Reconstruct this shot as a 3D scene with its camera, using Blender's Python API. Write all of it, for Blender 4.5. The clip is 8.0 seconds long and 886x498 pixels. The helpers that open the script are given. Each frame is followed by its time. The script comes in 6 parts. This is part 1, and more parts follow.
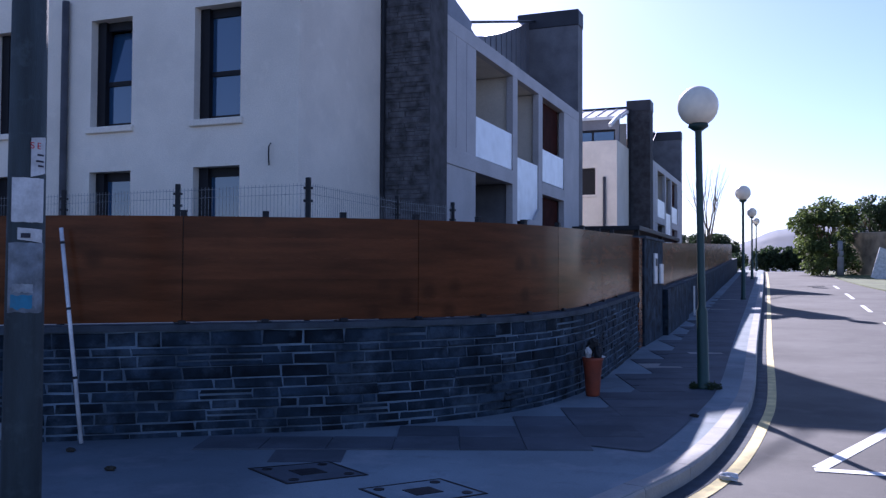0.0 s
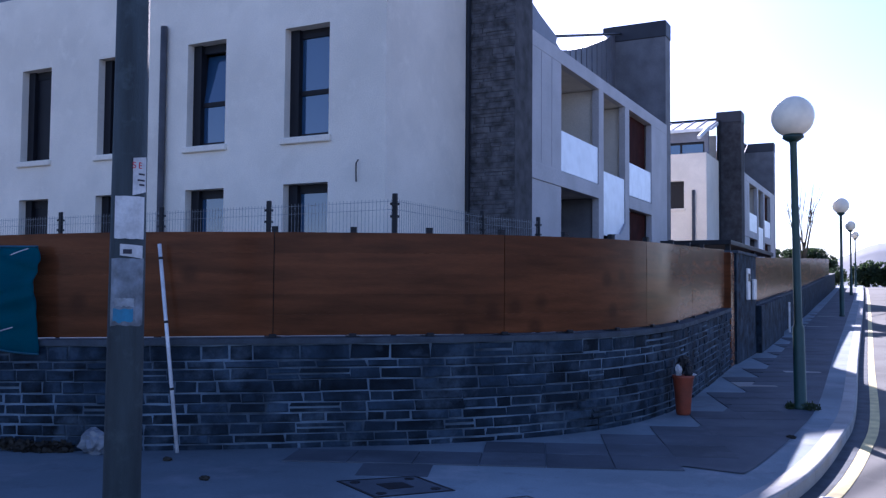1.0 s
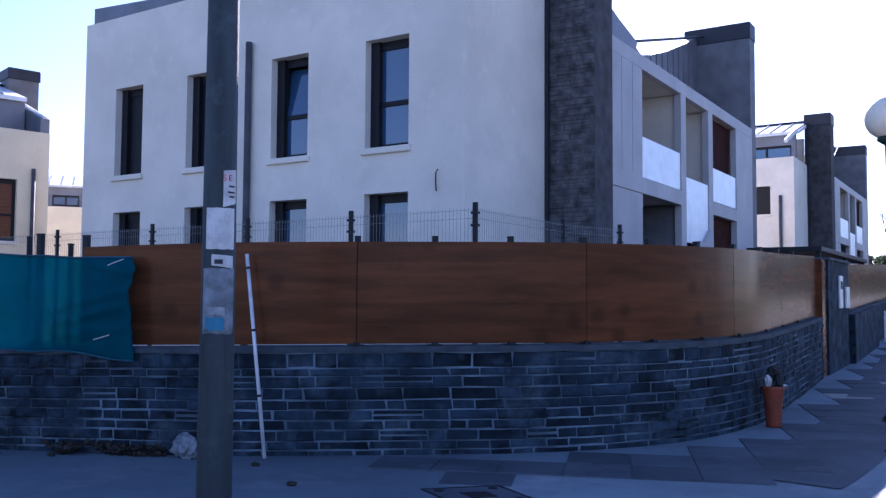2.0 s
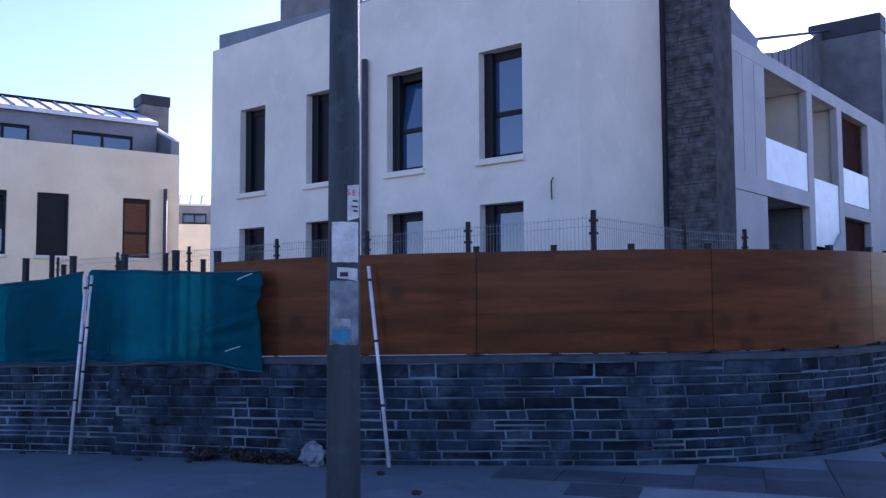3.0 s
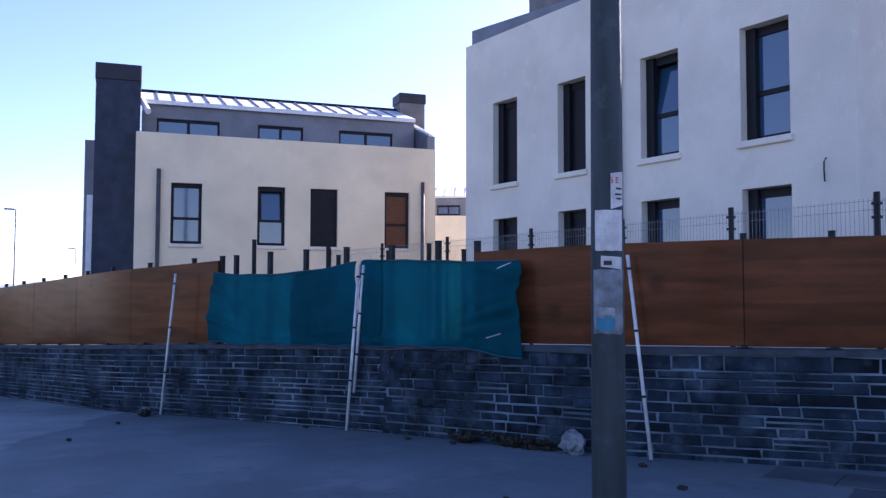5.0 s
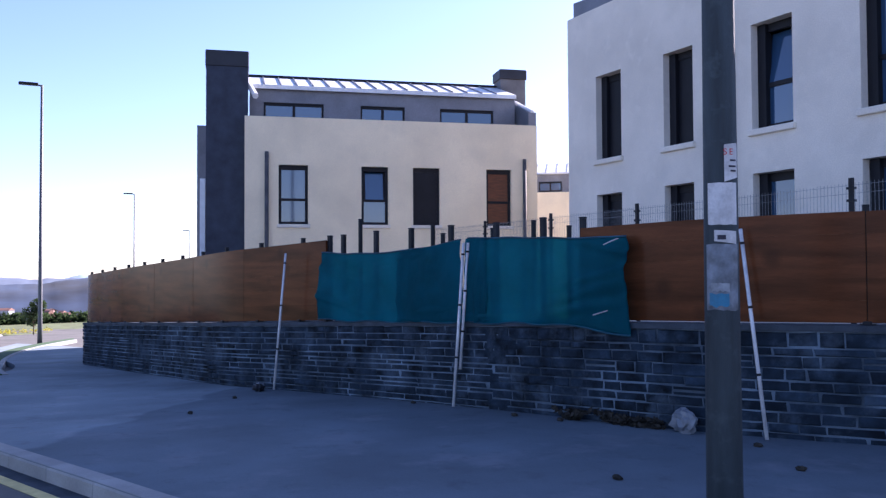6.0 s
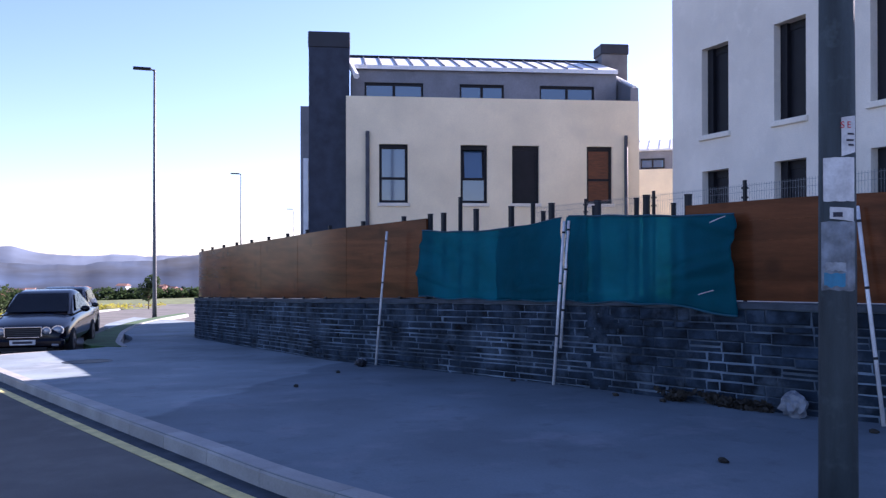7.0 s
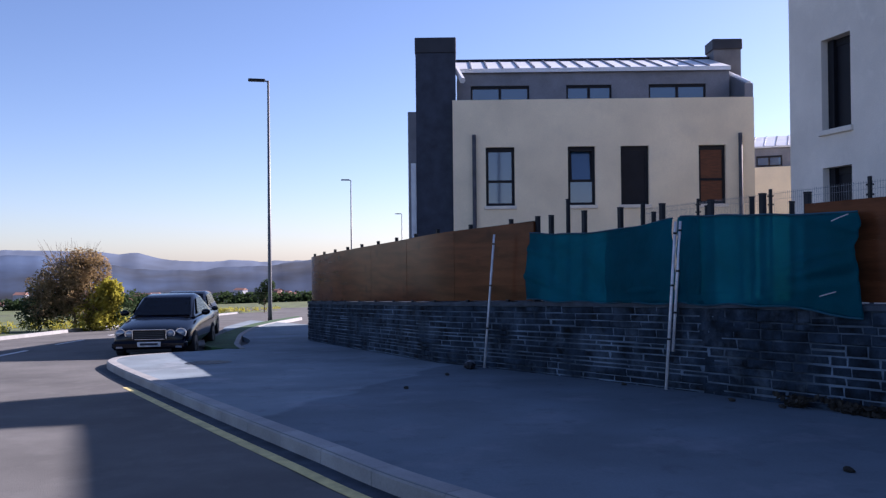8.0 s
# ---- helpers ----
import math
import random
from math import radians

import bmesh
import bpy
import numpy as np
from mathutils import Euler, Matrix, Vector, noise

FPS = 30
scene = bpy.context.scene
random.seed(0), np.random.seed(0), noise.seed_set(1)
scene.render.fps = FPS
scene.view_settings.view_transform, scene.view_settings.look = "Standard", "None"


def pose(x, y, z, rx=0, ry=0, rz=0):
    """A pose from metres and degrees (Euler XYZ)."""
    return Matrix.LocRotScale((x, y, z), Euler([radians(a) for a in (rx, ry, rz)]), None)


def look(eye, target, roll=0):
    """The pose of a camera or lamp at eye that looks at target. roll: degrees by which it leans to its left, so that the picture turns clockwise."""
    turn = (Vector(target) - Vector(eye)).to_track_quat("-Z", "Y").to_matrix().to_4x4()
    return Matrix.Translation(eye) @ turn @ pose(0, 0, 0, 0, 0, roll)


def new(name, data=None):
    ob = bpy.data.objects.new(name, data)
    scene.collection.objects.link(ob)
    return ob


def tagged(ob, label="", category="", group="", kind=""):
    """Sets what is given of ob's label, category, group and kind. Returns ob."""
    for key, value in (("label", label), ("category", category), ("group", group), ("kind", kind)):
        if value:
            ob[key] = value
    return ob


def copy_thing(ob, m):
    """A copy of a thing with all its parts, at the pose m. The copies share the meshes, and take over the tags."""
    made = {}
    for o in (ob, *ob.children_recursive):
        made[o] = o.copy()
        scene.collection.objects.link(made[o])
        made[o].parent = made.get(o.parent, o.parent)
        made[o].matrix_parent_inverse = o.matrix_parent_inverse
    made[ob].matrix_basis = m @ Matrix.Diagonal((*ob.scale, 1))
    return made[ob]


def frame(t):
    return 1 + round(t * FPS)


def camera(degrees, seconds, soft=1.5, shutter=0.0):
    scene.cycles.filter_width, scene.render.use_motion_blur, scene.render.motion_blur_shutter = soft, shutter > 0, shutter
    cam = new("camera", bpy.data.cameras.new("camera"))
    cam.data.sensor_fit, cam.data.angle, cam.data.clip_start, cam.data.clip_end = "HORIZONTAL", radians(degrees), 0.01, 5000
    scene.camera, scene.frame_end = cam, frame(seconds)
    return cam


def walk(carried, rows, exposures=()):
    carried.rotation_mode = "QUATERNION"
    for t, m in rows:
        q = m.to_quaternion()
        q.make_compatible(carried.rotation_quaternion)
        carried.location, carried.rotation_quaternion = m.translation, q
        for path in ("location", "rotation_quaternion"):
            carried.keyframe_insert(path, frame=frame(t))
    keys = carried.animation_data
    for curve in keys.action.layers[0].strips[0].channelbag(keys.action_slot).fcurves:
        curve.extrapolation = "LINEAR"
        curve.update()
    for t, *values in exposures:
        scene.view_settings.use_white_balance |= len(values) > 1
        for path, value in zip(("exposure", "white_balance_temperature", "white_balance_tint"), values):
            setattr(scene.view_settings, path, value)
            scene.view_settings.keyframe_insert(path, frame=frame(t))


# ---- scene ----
cam = camera(53.8, 8.0, soft=1.3, shutter=0.15)
# seconds, eye (x, y, z), yaw to the left of +y, pitch up, roll
ROWS = [
    (0, -0.003, 0.003, 1.500, 22.10, 1.71, 0.30),
    (0.5, -0.008, 0.002, 1.502, 25.43, 2.23, 0.34),
    (1, -0.017, -0.004, 1.503, 27.64, 2.65, 0.44),
    (2.5, -0.057, -0.043, 1.504, 36.10, 3.44, 0.03),
    (3, -0.073, -0.061, 1.504, 40.23, 3.82, -0.29),
    (3.5, -0.089, -0.080, 1.504, 45.32, 4.06, 0.01),
    (4, -0.105, -0.099, 1.503, 49.07, 3.82, -0.36),
    (4.5, -0.120, -0.119, 1.502, 52.67, 3.82, -0.01),
    (5, -0.133, -0.138, 1.501, 56.42, 3.13, 0.14),
    (6.5, -0.155, -0.184, 1.495, 66.14, 0.93, -0.31),
    (7, -0.154, -0.194, 1.493, 69.51, 0.28, -0.10),
    (7.5, -0.149, -0.200, 1.490, 73.66, 0.50, -0.32),
    (8, -0.138, -0.200, 1.487, 76.55, 0.54, -0.59),
]
EXPOSURES = [(0.0, 1.35, 5200, 31), (0.5, 1.35, 5150, 31), (1.0, 1.8, 5150, 31), (2.5, 2.05, 5250, 32), (5.0, 2.05, 5500, 33), (7.0, 2.0, 5600, 33), (7.2, 1.75, 5600, 32), (7.5, 1.28, 5550, 30), (8.0, 1.28, 5550, 30)]
walk(cam, [(t, pose(x, y, z, 0, 0, yaw) @ pose(0, 0, 0, 90 + pitch, 0, 0) @ pose(0, 0, 0, 0, 0, roll)) for t, x, y, z, yaw, pitch, roll in ROWS], EXPOSURES)

# ---- world and sun ----
SUN_AZ, SUN_EL = 25.8, 28.0
world = bpy.data.worlds.new("sky")
scene.world = world
world.use_nodes = True
wn = world.node_tree
sky = wn.nodes.new("ShaderNodeTexSky")
sky.sky_type = "NISHITA"
sky.sun_disc = False
sky.sun_elevation = radians(SUN_EL)
sky.sun_rotation = radians(-SUN_AZ)
sky.air_density, sky.dust_density, sky.ozone_density = 0.85, 0.4, 1.4
wn.nodes["Background"].inputs["Strength"].default_value = 0.057
wn.links.new(sky.outputs["Color"], wn.nodes["Background"].inputs["Color"])
sun_data = bpy.data.lights.new("sun", "SUN")
sun_data.energy, sun_data.angle, sun_data.color = 5.0, radians(0.53), (1.0, 0.89, 0.72)
sun = new("sun", sun_data)
sun_way = Vector((-math.sin(radians(SUN_AZ)) * math.cos(radians(SUN_EL)), math.cos(radians(SUN_AZ)) * math.cos(radians(SUN_EL)), math.sin(radians(SUN_EL))))
sun.matrix_world = look(sun_way * 100, (0, 0, 0))


# ---- materials ----
def mat(name, color, rough=0.8, vary=0.15, scale=3.0, fine=40.0, bump=0.2, metal=0.0, spec=0.5, tint=None, per_piece=0.0, stretch=(1, 1, 1), bump_dist=0.01):
    """A surface with broad stains and fine grain in colour, roughness and relief, at real-world size."""
    m = bpy.data.materials.new(name)
    m.use_nodes = True
    nt = m.node_tree
    bsdf = nt.nodes["Principled BSDF"]
    geo = nt.nodes.new("ShaderNodeNewGeometry")
    mp = nt.nodes.new("ShaderNodeMapping")
    mp.inputs["Scale"].default_value = stretch
    nt.links.new(geo.outputs["Position"], mp.inputs["Vector"])
    big = nt.nodes.new("ShaderNodeTexNoise")
    big.inputs["Scale"].default_value, big.inputs["Detail"].default_value = scale, 5
    small = nt.nodes.new("ShaderNodeTexNoise")
    small.inputs["Scale"].default_value, small.inputs["Detail"].default_value = fine, 3
    for n in (big, small):
        nt.links.new(mp.outputs["Vector"], n.inputs["Vector"])
    ramp = nt.nodes.new("ShaderNodeMix")
    ramp.data_type = "RGBA"
    dark = tint or tuple(c * (1 - 2 * vary) for c in color)
    light = tuple(min(1, c * (1 + vary)) for c in color)
    ramp.inputs[6].default_value, ramp.inputs[7].default_value = (*dark, 1), (*light, 1)
    spread = nt.nodes.new("ShaderNodeMapRange")
    spread.inputs[1].default_value, spread.inputs[2].default_value = 0.3, 0.7
    nt.links.new(big.outputs["Fac"], spread.inputs[0])
    nt.links.new(spread.outputs[0], ramp.inputs[0])
    grain = nt.nodes.new("ShaderNodeMix")
    grain.data_type, grain.blend_type = "RGBA", "MULTIPLY"
    grain.inputs[0].default_value = 0.35
    nt.links.new(ramp.outputs[2], grain.inputs[6])
    nt.links.new(small.outputs["Fac"], grain.inputs[7])
    gain = nt.nodes.new("ShaderNodeHueSaturation")
    gain.inputs["Value"].default_value = 1.2
    nt.links.new(grain.outputs[2], gain.inputs["Color"])
    if per_piece:
        info = nt.nodes.new("ShaderNodeObjectInfo")
        pv = nt.nodes.new("ShaderNodeMapRange")
        pv.inputs[3].default_value, pv.inputs[4].default_value = 1.2 * (1 - per_piece), 1.2 * (1 + per_piece)
        nt.links.new(info.outputs["Random"], pv.inputs[0])
        nt.links.new(pv.outputs[0], gain.inputs["Value"])
    nt.links.new(gain.outputs["Color"], bsdf.inputs["Base Color"])
    rr = nt.nodes.new("ShaderNodeMapRange")
    rr.inputs[3].default_value, rr.inputs[4].default_value = max(0.02, rough - 0.1), min(1, rough + 0.1)
    nt.links.new(small.outputs["Fac"], rr.inputs[0])
    nt.links.new(rr.outputs[0], bsdf.inputs["Roughness"])
    bsdf.inputs["Metallic"].default_value = metal
    bsdf.inputs["Specular IOR Level"].default_value = spec
    if bump:
        bp = nt.nodes.new("ShaderNodeBump")
        bp.inputs["Strength"].default_value, bp.inputs["Distance"].default_value = bump, bump_dist
        nt.links.new(small.outputs["Fac"], bp.inputs["Height"])
        nt.links.new(bp.outputs[0], bsdf.inputs["Normal"])
    return m


def glass_mat(name, color, rough=0.04, ior=2.0):
    m = bpy.data.materials.new(name)
    m.use_nodes = True
    b = m.node_tree.nodes["Principled BSDF"]
    b.inputs["Base Color"].default_value = (*color, 1)
    b.inputs["Roughness"].default_value = rough
    b.inputs["Specular IOR Level"].default_value = 1.0
    b.inputs["IOR"].default_value = ior
    return m


ASPHALT = mat("asphalt", (0.135, 0.131, 0.124), 0.9, 0.15, 0.5, 90, 0.4, spec=0.15)
CONCRETE = mat("pavement_concrete", (0.205, 0.25, 0.28), 0.85, 0.15, 0.6, 60, 0.3, spec=0.2)
TILE = mat("paving_tile", (0.34, 0.33, 0.31), 0.8, 0.12, 1.2, 60, 0.3, per_piece=0.22)
SLATE_TILE = mat("dark_paving_tile", (0.083, 0.096, 0.115), 0.85, 0.15, 1.5, 60, 0.3, per_piece=0.15, spec=0.15)
KERB = mat("kerb_stone", (0.30, 0.298, 0.288), 0.8, 0.12, 2, 50, 0.3, per_piece=0.08)
YELLOW = mat("yellow_road_paint", (0.62, 0.51, 0.19), 0.7, 0.15, 6, 80, 0.2)
WHITE_PAINT = mat("white_road_paint", (0.75, 0.75, 0.73), 0.7, 0.12, 6, 80, 0.2)
STONE = mat("slate_stone", (0.019, 0.032, 0.05), 0.8, 0.3, 5, 45, 0.6, per_piece=0.5, spec=0.12)
CAP = mat("dark_cap_metal", (0.02, 0.022, 0.032), 0.55, 0.15, 2, 30, 0.1)
LAMP_GREY = mat("grey_lamp_paint", (0.10, 0.105, 0.115), 0.5, 0.1, 3, 30, 0.05)
STONE_FAR = mat("slate_stone_joined", (0.019, 0.032, 0.05), 0.8, 0.45, 5, 45, 0.6, spec=0.12)
MORTAR = mat("mortar", (0.122, 0.165, 0.21), 0.9, 0.48, 1.6, 60, 0.5, spec=0.1)
COPING = mat("coping_stone", (0.062, 0.076, 0.094), 0.8, 0.2, 4, 50, 0.4, spec=0.15)
PIER_STONE = mat("pier_slate", (0.05, 0.05, 0.055), 0.85, 0.3, 4, 45, 0.5, per_piece=0.35)
PIER_SMOOTH = mat("dark_blue_pier_slate", (0.05, 0.06, 0.085), 0.75, 0.14, 2.5, 40, 0.2, spec=0.2)
PLASTER = mat("white_plaster", (0.80, 0.74, 0.64), 0.9, 0.06, 0.8, 50, 0.15)
CREAM = mat("cream_plaster", (0.87, 0.755, 0.54), 0.9, 0.06, 0.7, 50, 0.15)
ZINC = mat("zinc_cladding", (0.20, 0.205, 0.23), 0.5, 0.1, 1.5, 20, 0.1, metal=0.4)
ROOF_METAL = mat("roof_metal", (0.78, 0.79, 0.80), 0.4, 0.06, 1.5, 20, 0.05)
WOOD = mat("brown_wood_panel", (0.108, 0.036, 0.014), 0.2, 0.3, 2.2, 30, 0.05, spec=0.08, tint=(0.066, 0.022, 0.009), stretch=(0.5, 0.5, 4), per_piece=0.18)


def add_knots(m):
    """Darkens scattered small knots in a wood material."""
    nt = m.node_tree
    bsdf = nt.nodes["Principled BSDF"]
    src = bsdf.inputs["Base Color"].links[0].from_socket
    geo = nt.nodes.new("ShaderNodeNewGeometry")
    vor = nt.nodes.new("ShaderNodeTexVoronoi")
    vor.inputs["Scale"].default_value = 2.3
    nt.links.new(geo.outputs["Position"], vor.inputs["Vector"])
    rng_node = nt.nodes.new("ShaderNodeMapRange")
    rng_node.inputs[1].default_value, rng_node.inputs[2].default_value, rng_node.inputs[3].default_value, rng_node.inputs[4].default_value = 0.10, 0.27, 0.6, 0.0
    nt.links.new(vor.outputs["Distance"], rng_node.inputs[0])
    mix = nt.nodes.new("ShaderNodeMix")
    mix.data_type = "RGBA"
    mix.inputs[7].default_value = (0.035, 0.012, 0.006, 1)
    nt.links.new(rng_node.outputs[0], mix.inputs[0])
    nt.links.new(src, mix.inputs[6])
    nt.links.new(mix.outputs[2], bsdf.inputs["Base Color"])


def add_smears(m, color, scale, lo, hi, share):
    """Pale mortar and lime wiped over parts of the stones."""
    nt = m.node_tree
    bsdf = nt.nodes["Principled BSDF"]
    src = bsdf.inputs["Base Color"].links[0].from_socket
    geo = nt.nodes.new("ShaderNodeNewGeometry")
    tex = nt.nodes.new("ShaderNodeTexNoise")
    tex.inputs["Scale"].default_value, tex.inputs["Detail"].default_value, tex.inputs["Roughness"].default_value = scale, 6, 0.65
    nt.links.new(geo.outputs["Position"], tex.inputs["Vector"])
    r = nt.nodes.new("ShaderNodeMapRange")
    r.inputs[1].default_value, r.inputs[2].default_value, r.inputs[4].default_value = lo, hi, share
    nt.links.new(tex.outputs["Fac"], r.inputs[0])
    mix = nt.nodes.new("ShaderNodeMix")
    mix.data_type = "RGBA"
    mix.inputs[7].default_value = (*color, 1)
    nt.links.new(r.outputs[0], mix.inputs[0])
    nt.links.new(src, mix.inputs[6])
    nt.links.new(mix.outputs[2], bsdf.inputs["Base Color"])


add_knots(WOOD)
for stone_mat in (STONE, STONE_FAR):
    add_smears(stone_mat, (0.095, 0.13, 0.17), 2.6, 0.50, 0.72, 0.6)
for socket, value in (("Sheen Weight", 0.24), ("Sheen Roughness", 0.25), ("Sheen Tint", (1.0, 0.72, 0.42, 1))):
    WOOD.node_tree.nodes["Principled BSDF"].inputs[socket].default_value = value
DARK_METAL = mat("dark_metal", (0.016, 0.018, 0.023), 0.55, 0.2, 4, 40, 0.1, spec=0.25)
FRAME_MAT = mat("anthracite_frame", (0.014, 0.015, 0.02), 0.5, 0.1, 3, 40, 0.05, spec=0.2)
GLASS = glass_mat("window_glass", (0.03, 0.075, 0.15), 0.04, 1.65)
DARK_GLASS = glass_mat("dark_window", (0.006, 0.007, 0.011), 0.03, 1.4)
BLIND = mat("brown_blind", (0.14, 0.045, 0.014), 0.6, 0.15, 4, 40, 0.1, stretch=(1, 1, 6))
BALCONY_GLASS = mat("frosted_balcony_panel", (0.88, 0.91, 0.94), 0.35, 0.03, 1, 3, 0.0)
PANEL_GREY = mat("grey_facade_panel", (0.42, 0.41, 0.42), 0.6, 0.08, 1.2, 30, 0.05)
INNER = mat("balcony_plaster", (0.62, 0.58, 0.51), 0.9, 0.08, 1, 40, 0.1)
BROWN_DOOR = mat("dark_brown_shutter", (0.045, 0.012, 0.009), 0.8, 0.2, 3, 40, 0.1, spec=0.05)
GALV = mat("galvanised_steel", (0.66, 0.67, 0.69), 0.45, 0.12, 6, 60, 0.1, metal=0.15)
TARP = mat("green_tarp_mesh", (0.009, 0.27, 0.36), 0.8, 0.12, 2.0, 160, 0.3)
POLE = mat("wooden_pole", (0.042, 0.057, 0.066), 0.85, 0.25, 3, 60, 0.5, stretch=(3, 3, 0.4))
LAMP_GREEN = mat("green_lamp_post", (0.012, 0.045, 0.038), 0.45, 0.2, 4, 40, 0.1)
GLOBE = mat("opal_globe", (0.93, 0.83, 0.66), 0.35, 0.03, 3, 6, 0.0, spec=0.3)
GRASS = mat("grass", (0.085, 0.108, 0.034), 0.9, 0.4, 0.8, 30, 0.6, tint=(0.05, 0.06, 0.02))
LEAF = mat("dark_leaves", (0.05, 0.08, 0.032), 0.7, 0.4, 2, 20, 0.3)
LEAF_YELLOW = mat("yellow_green_leaves", (0.42, 0.38, 0.05), 0.7, 0.4, 2, 20, 0.3)
DRY_LEAF = mat("straw_brown_foliage", (0.33, 0.235, 0.115), 0.85, 0.4, 2, 20, 0.3)
DOWNPIPE = mat("dark_zinc_pipe", (0.09, 0.09, 0.1), 0.65, 0.15, 3, 30, 0.1, spec=0.2)
TWIG = mat("brown_twigs", (0.19, 0.13, 0.075), 0.85, 0.3, 3, 30, 0.3)
# hill colours carry the distance haze: bluer and paler the farther the range
HAZY_HILL = mat("hazy_hill_woods", (0.03, 0.054, 0.105), 0.95, 0.4, 0.006, 0.03, 0.0, stretch=(1, 1, 4))
HAZY_HILL_FAR = mat("hazy_far_hill", (0.08, 0.108, 0.165), 0.95, 0.22, 0.003, 0.02, 0.0, stretch=(1, 1, 4))
PAPER = mat("paper", (0.62, 0.62, 0.62), 0.8, 0.15, 8, 60, 0.1)
RED_INK = mat("red_print", (0.55, 0.04, 0.05), 0.7, 0.1, 8, 60, 0.0)
INK = mat("dark_print", (0.03, 0.03, 0.05), 0.7, 0.1, 8, 60, 0.0)
BLUE_TAPE = mat("blue_sticker", (0.015, 0.19, 0.33), 0.5, 0.15, 10, 60, 0.1)
TERRACOTTA = mat("orange_terracotta", (0.23, 0.045, 0.018), 0.6, 0.2, 6, 50, 0.1)
CAR_PAINT = mat("dark_blue_car_paint", (0.002, 0.003, 0.009), 0.12, 0.05, 1, 20, 0.0, spec=0.3)
RUBBER = mat("black_rubber", (0.012, 0.012, 0.013), 0.8, 0.2, 5, 50, 0.2)
CHROME = mat("chrome", (0.7, 0.7, 0.72), 0.15, 0.05, 3, 30, 0.0, metal=1.0)
LIGHT_GLASS = glass_mat("headlight_glass", (0.22, 0.24, 0.28), 0.06, 1.8)
ROOF_TILE = mat("red_roof_tile", (0.32, 0.10, 0.05), 0.8, 0.2, 0.5, 10, 0.0)
PLASTIC = mat("pale_plastic_bag", (0.17, 0.19, 0.22), 0.4, 0.1, 6, 40, 0.2)
SOIL = mat("dark_soil_litter", (0.03, 0.026, 0.02), 0.95, 0.4, 8, 50, 0.6)


def add_damp(m):
    """A damp patch with a ragged rim over part of the pavement: along a slanting line at one end, fading out at the other."""
    nt = m.node_tree
    bsdf = nt.nodes["Principled BSDF"]
    src = bsdf.inputs["Base Color"].links[0].from_socket
    geo = nt.nodes.new("ShaderNodeNewGeometry")
    wob = nt.nodes.new("ShaderNodeTexNoise")
    wob.inputs["Scale"].default_value, wob.inputs["Detail"].default_value = 0.9, 4
    nt.links.new(geo.outputs["Position"], wob.inputs["Vector"])

    def side(n, c, soft_w, amp):
        dot = nt.nodes.new("ShaderNodeVectorMath")
        dot.operation = "DOT_PRODUCT"
        dot.inputs[1].default_value = n
        nt.links.new(geo.outputs["Position"], dot.inputs[0])
        add = nt.nodes.new("ShaderNodeMath")
        add.operation = "MULTIPLY_ADD"
        nt.links.new(wob.outputs["Fac"], add.inputs[0])
        add.inputs[1].default_value = amp
        nt.links.new(dot.outputs["Value"], add.inputs[2])
        r = nt.nodes.new("ShaderNodeMapRange")
        r.inputs[1].default_value, r.inputs[2].default_value = c, c + soft_w
        nt.links.new(add.outputs[0], r.inputs[0])
        return r.outputs[0]

    a = side((0.52, 0.855, 0), -4.73 + 0.45, 0.12, 0.9)
    b = side((-0.90, -0.43, 0), 0.55 + 0.3, 0.5, 0.6)
    both = nt.nodes.new("ShaderNodeMath")
    both.operation = "MULTIPLY"
    nt.links.new(a, both.inputs[0])
    nt.links.new(b, both.inputs[1])
    mix = nt.nodes.new("ShaderNodeMix")
    mix.data_type, mix.blend_type = "RGBA", "MULTIPLY"
    mix.inputs[7].default_value = (0.66, 0.68, 0.71, 1)
    nt.links.new(both.outputs[0], mix.inputs[0])
    nt.links.new(src, mix.inputs[6])
    nt.links.new(mix.outputs[2], bsdf.inputs["Base Color"])


add_smears(CONCRETE, (0.30, 0.32, 0.345), 1.3, 0.54, 0.72, 0.7)
add_smears(CONCRETE, (0.11, 0.12, 0.14), 3.4, 0.56, 0.74, 0.55)
add_damp(CONCRETE)
add_smears(ASPHALT, (0.17, 0.165, 0.155), 2.2, 0.5, 0.75, 0.6)
add_smears(ASPHALT, (0.07, 0.07, 0.072), 0.7, 0.56, 0.72, 0.5)
add_smears(PLASTER, (0.66, 0.62, 0.545), 1.1, 0.5, 0.7, 0.55)
add_smears(PLASTER, (0.86, 0.80, 0.70), 2.7, 0.55, 0.72, 0.6)
add_smears(CREAM, (0.72, 0.63, 0.46), 1.0, 0.52, 0.72, 0.45)
add_smears(POLE, (0.11, 0.145, 0.155), 6.0, 0.54, 0.78, 0.6)
add_smears(SLATE_TILE, (0.135, 0.15, 0.172), 2.0, 0.52, 0.74, 0.6)


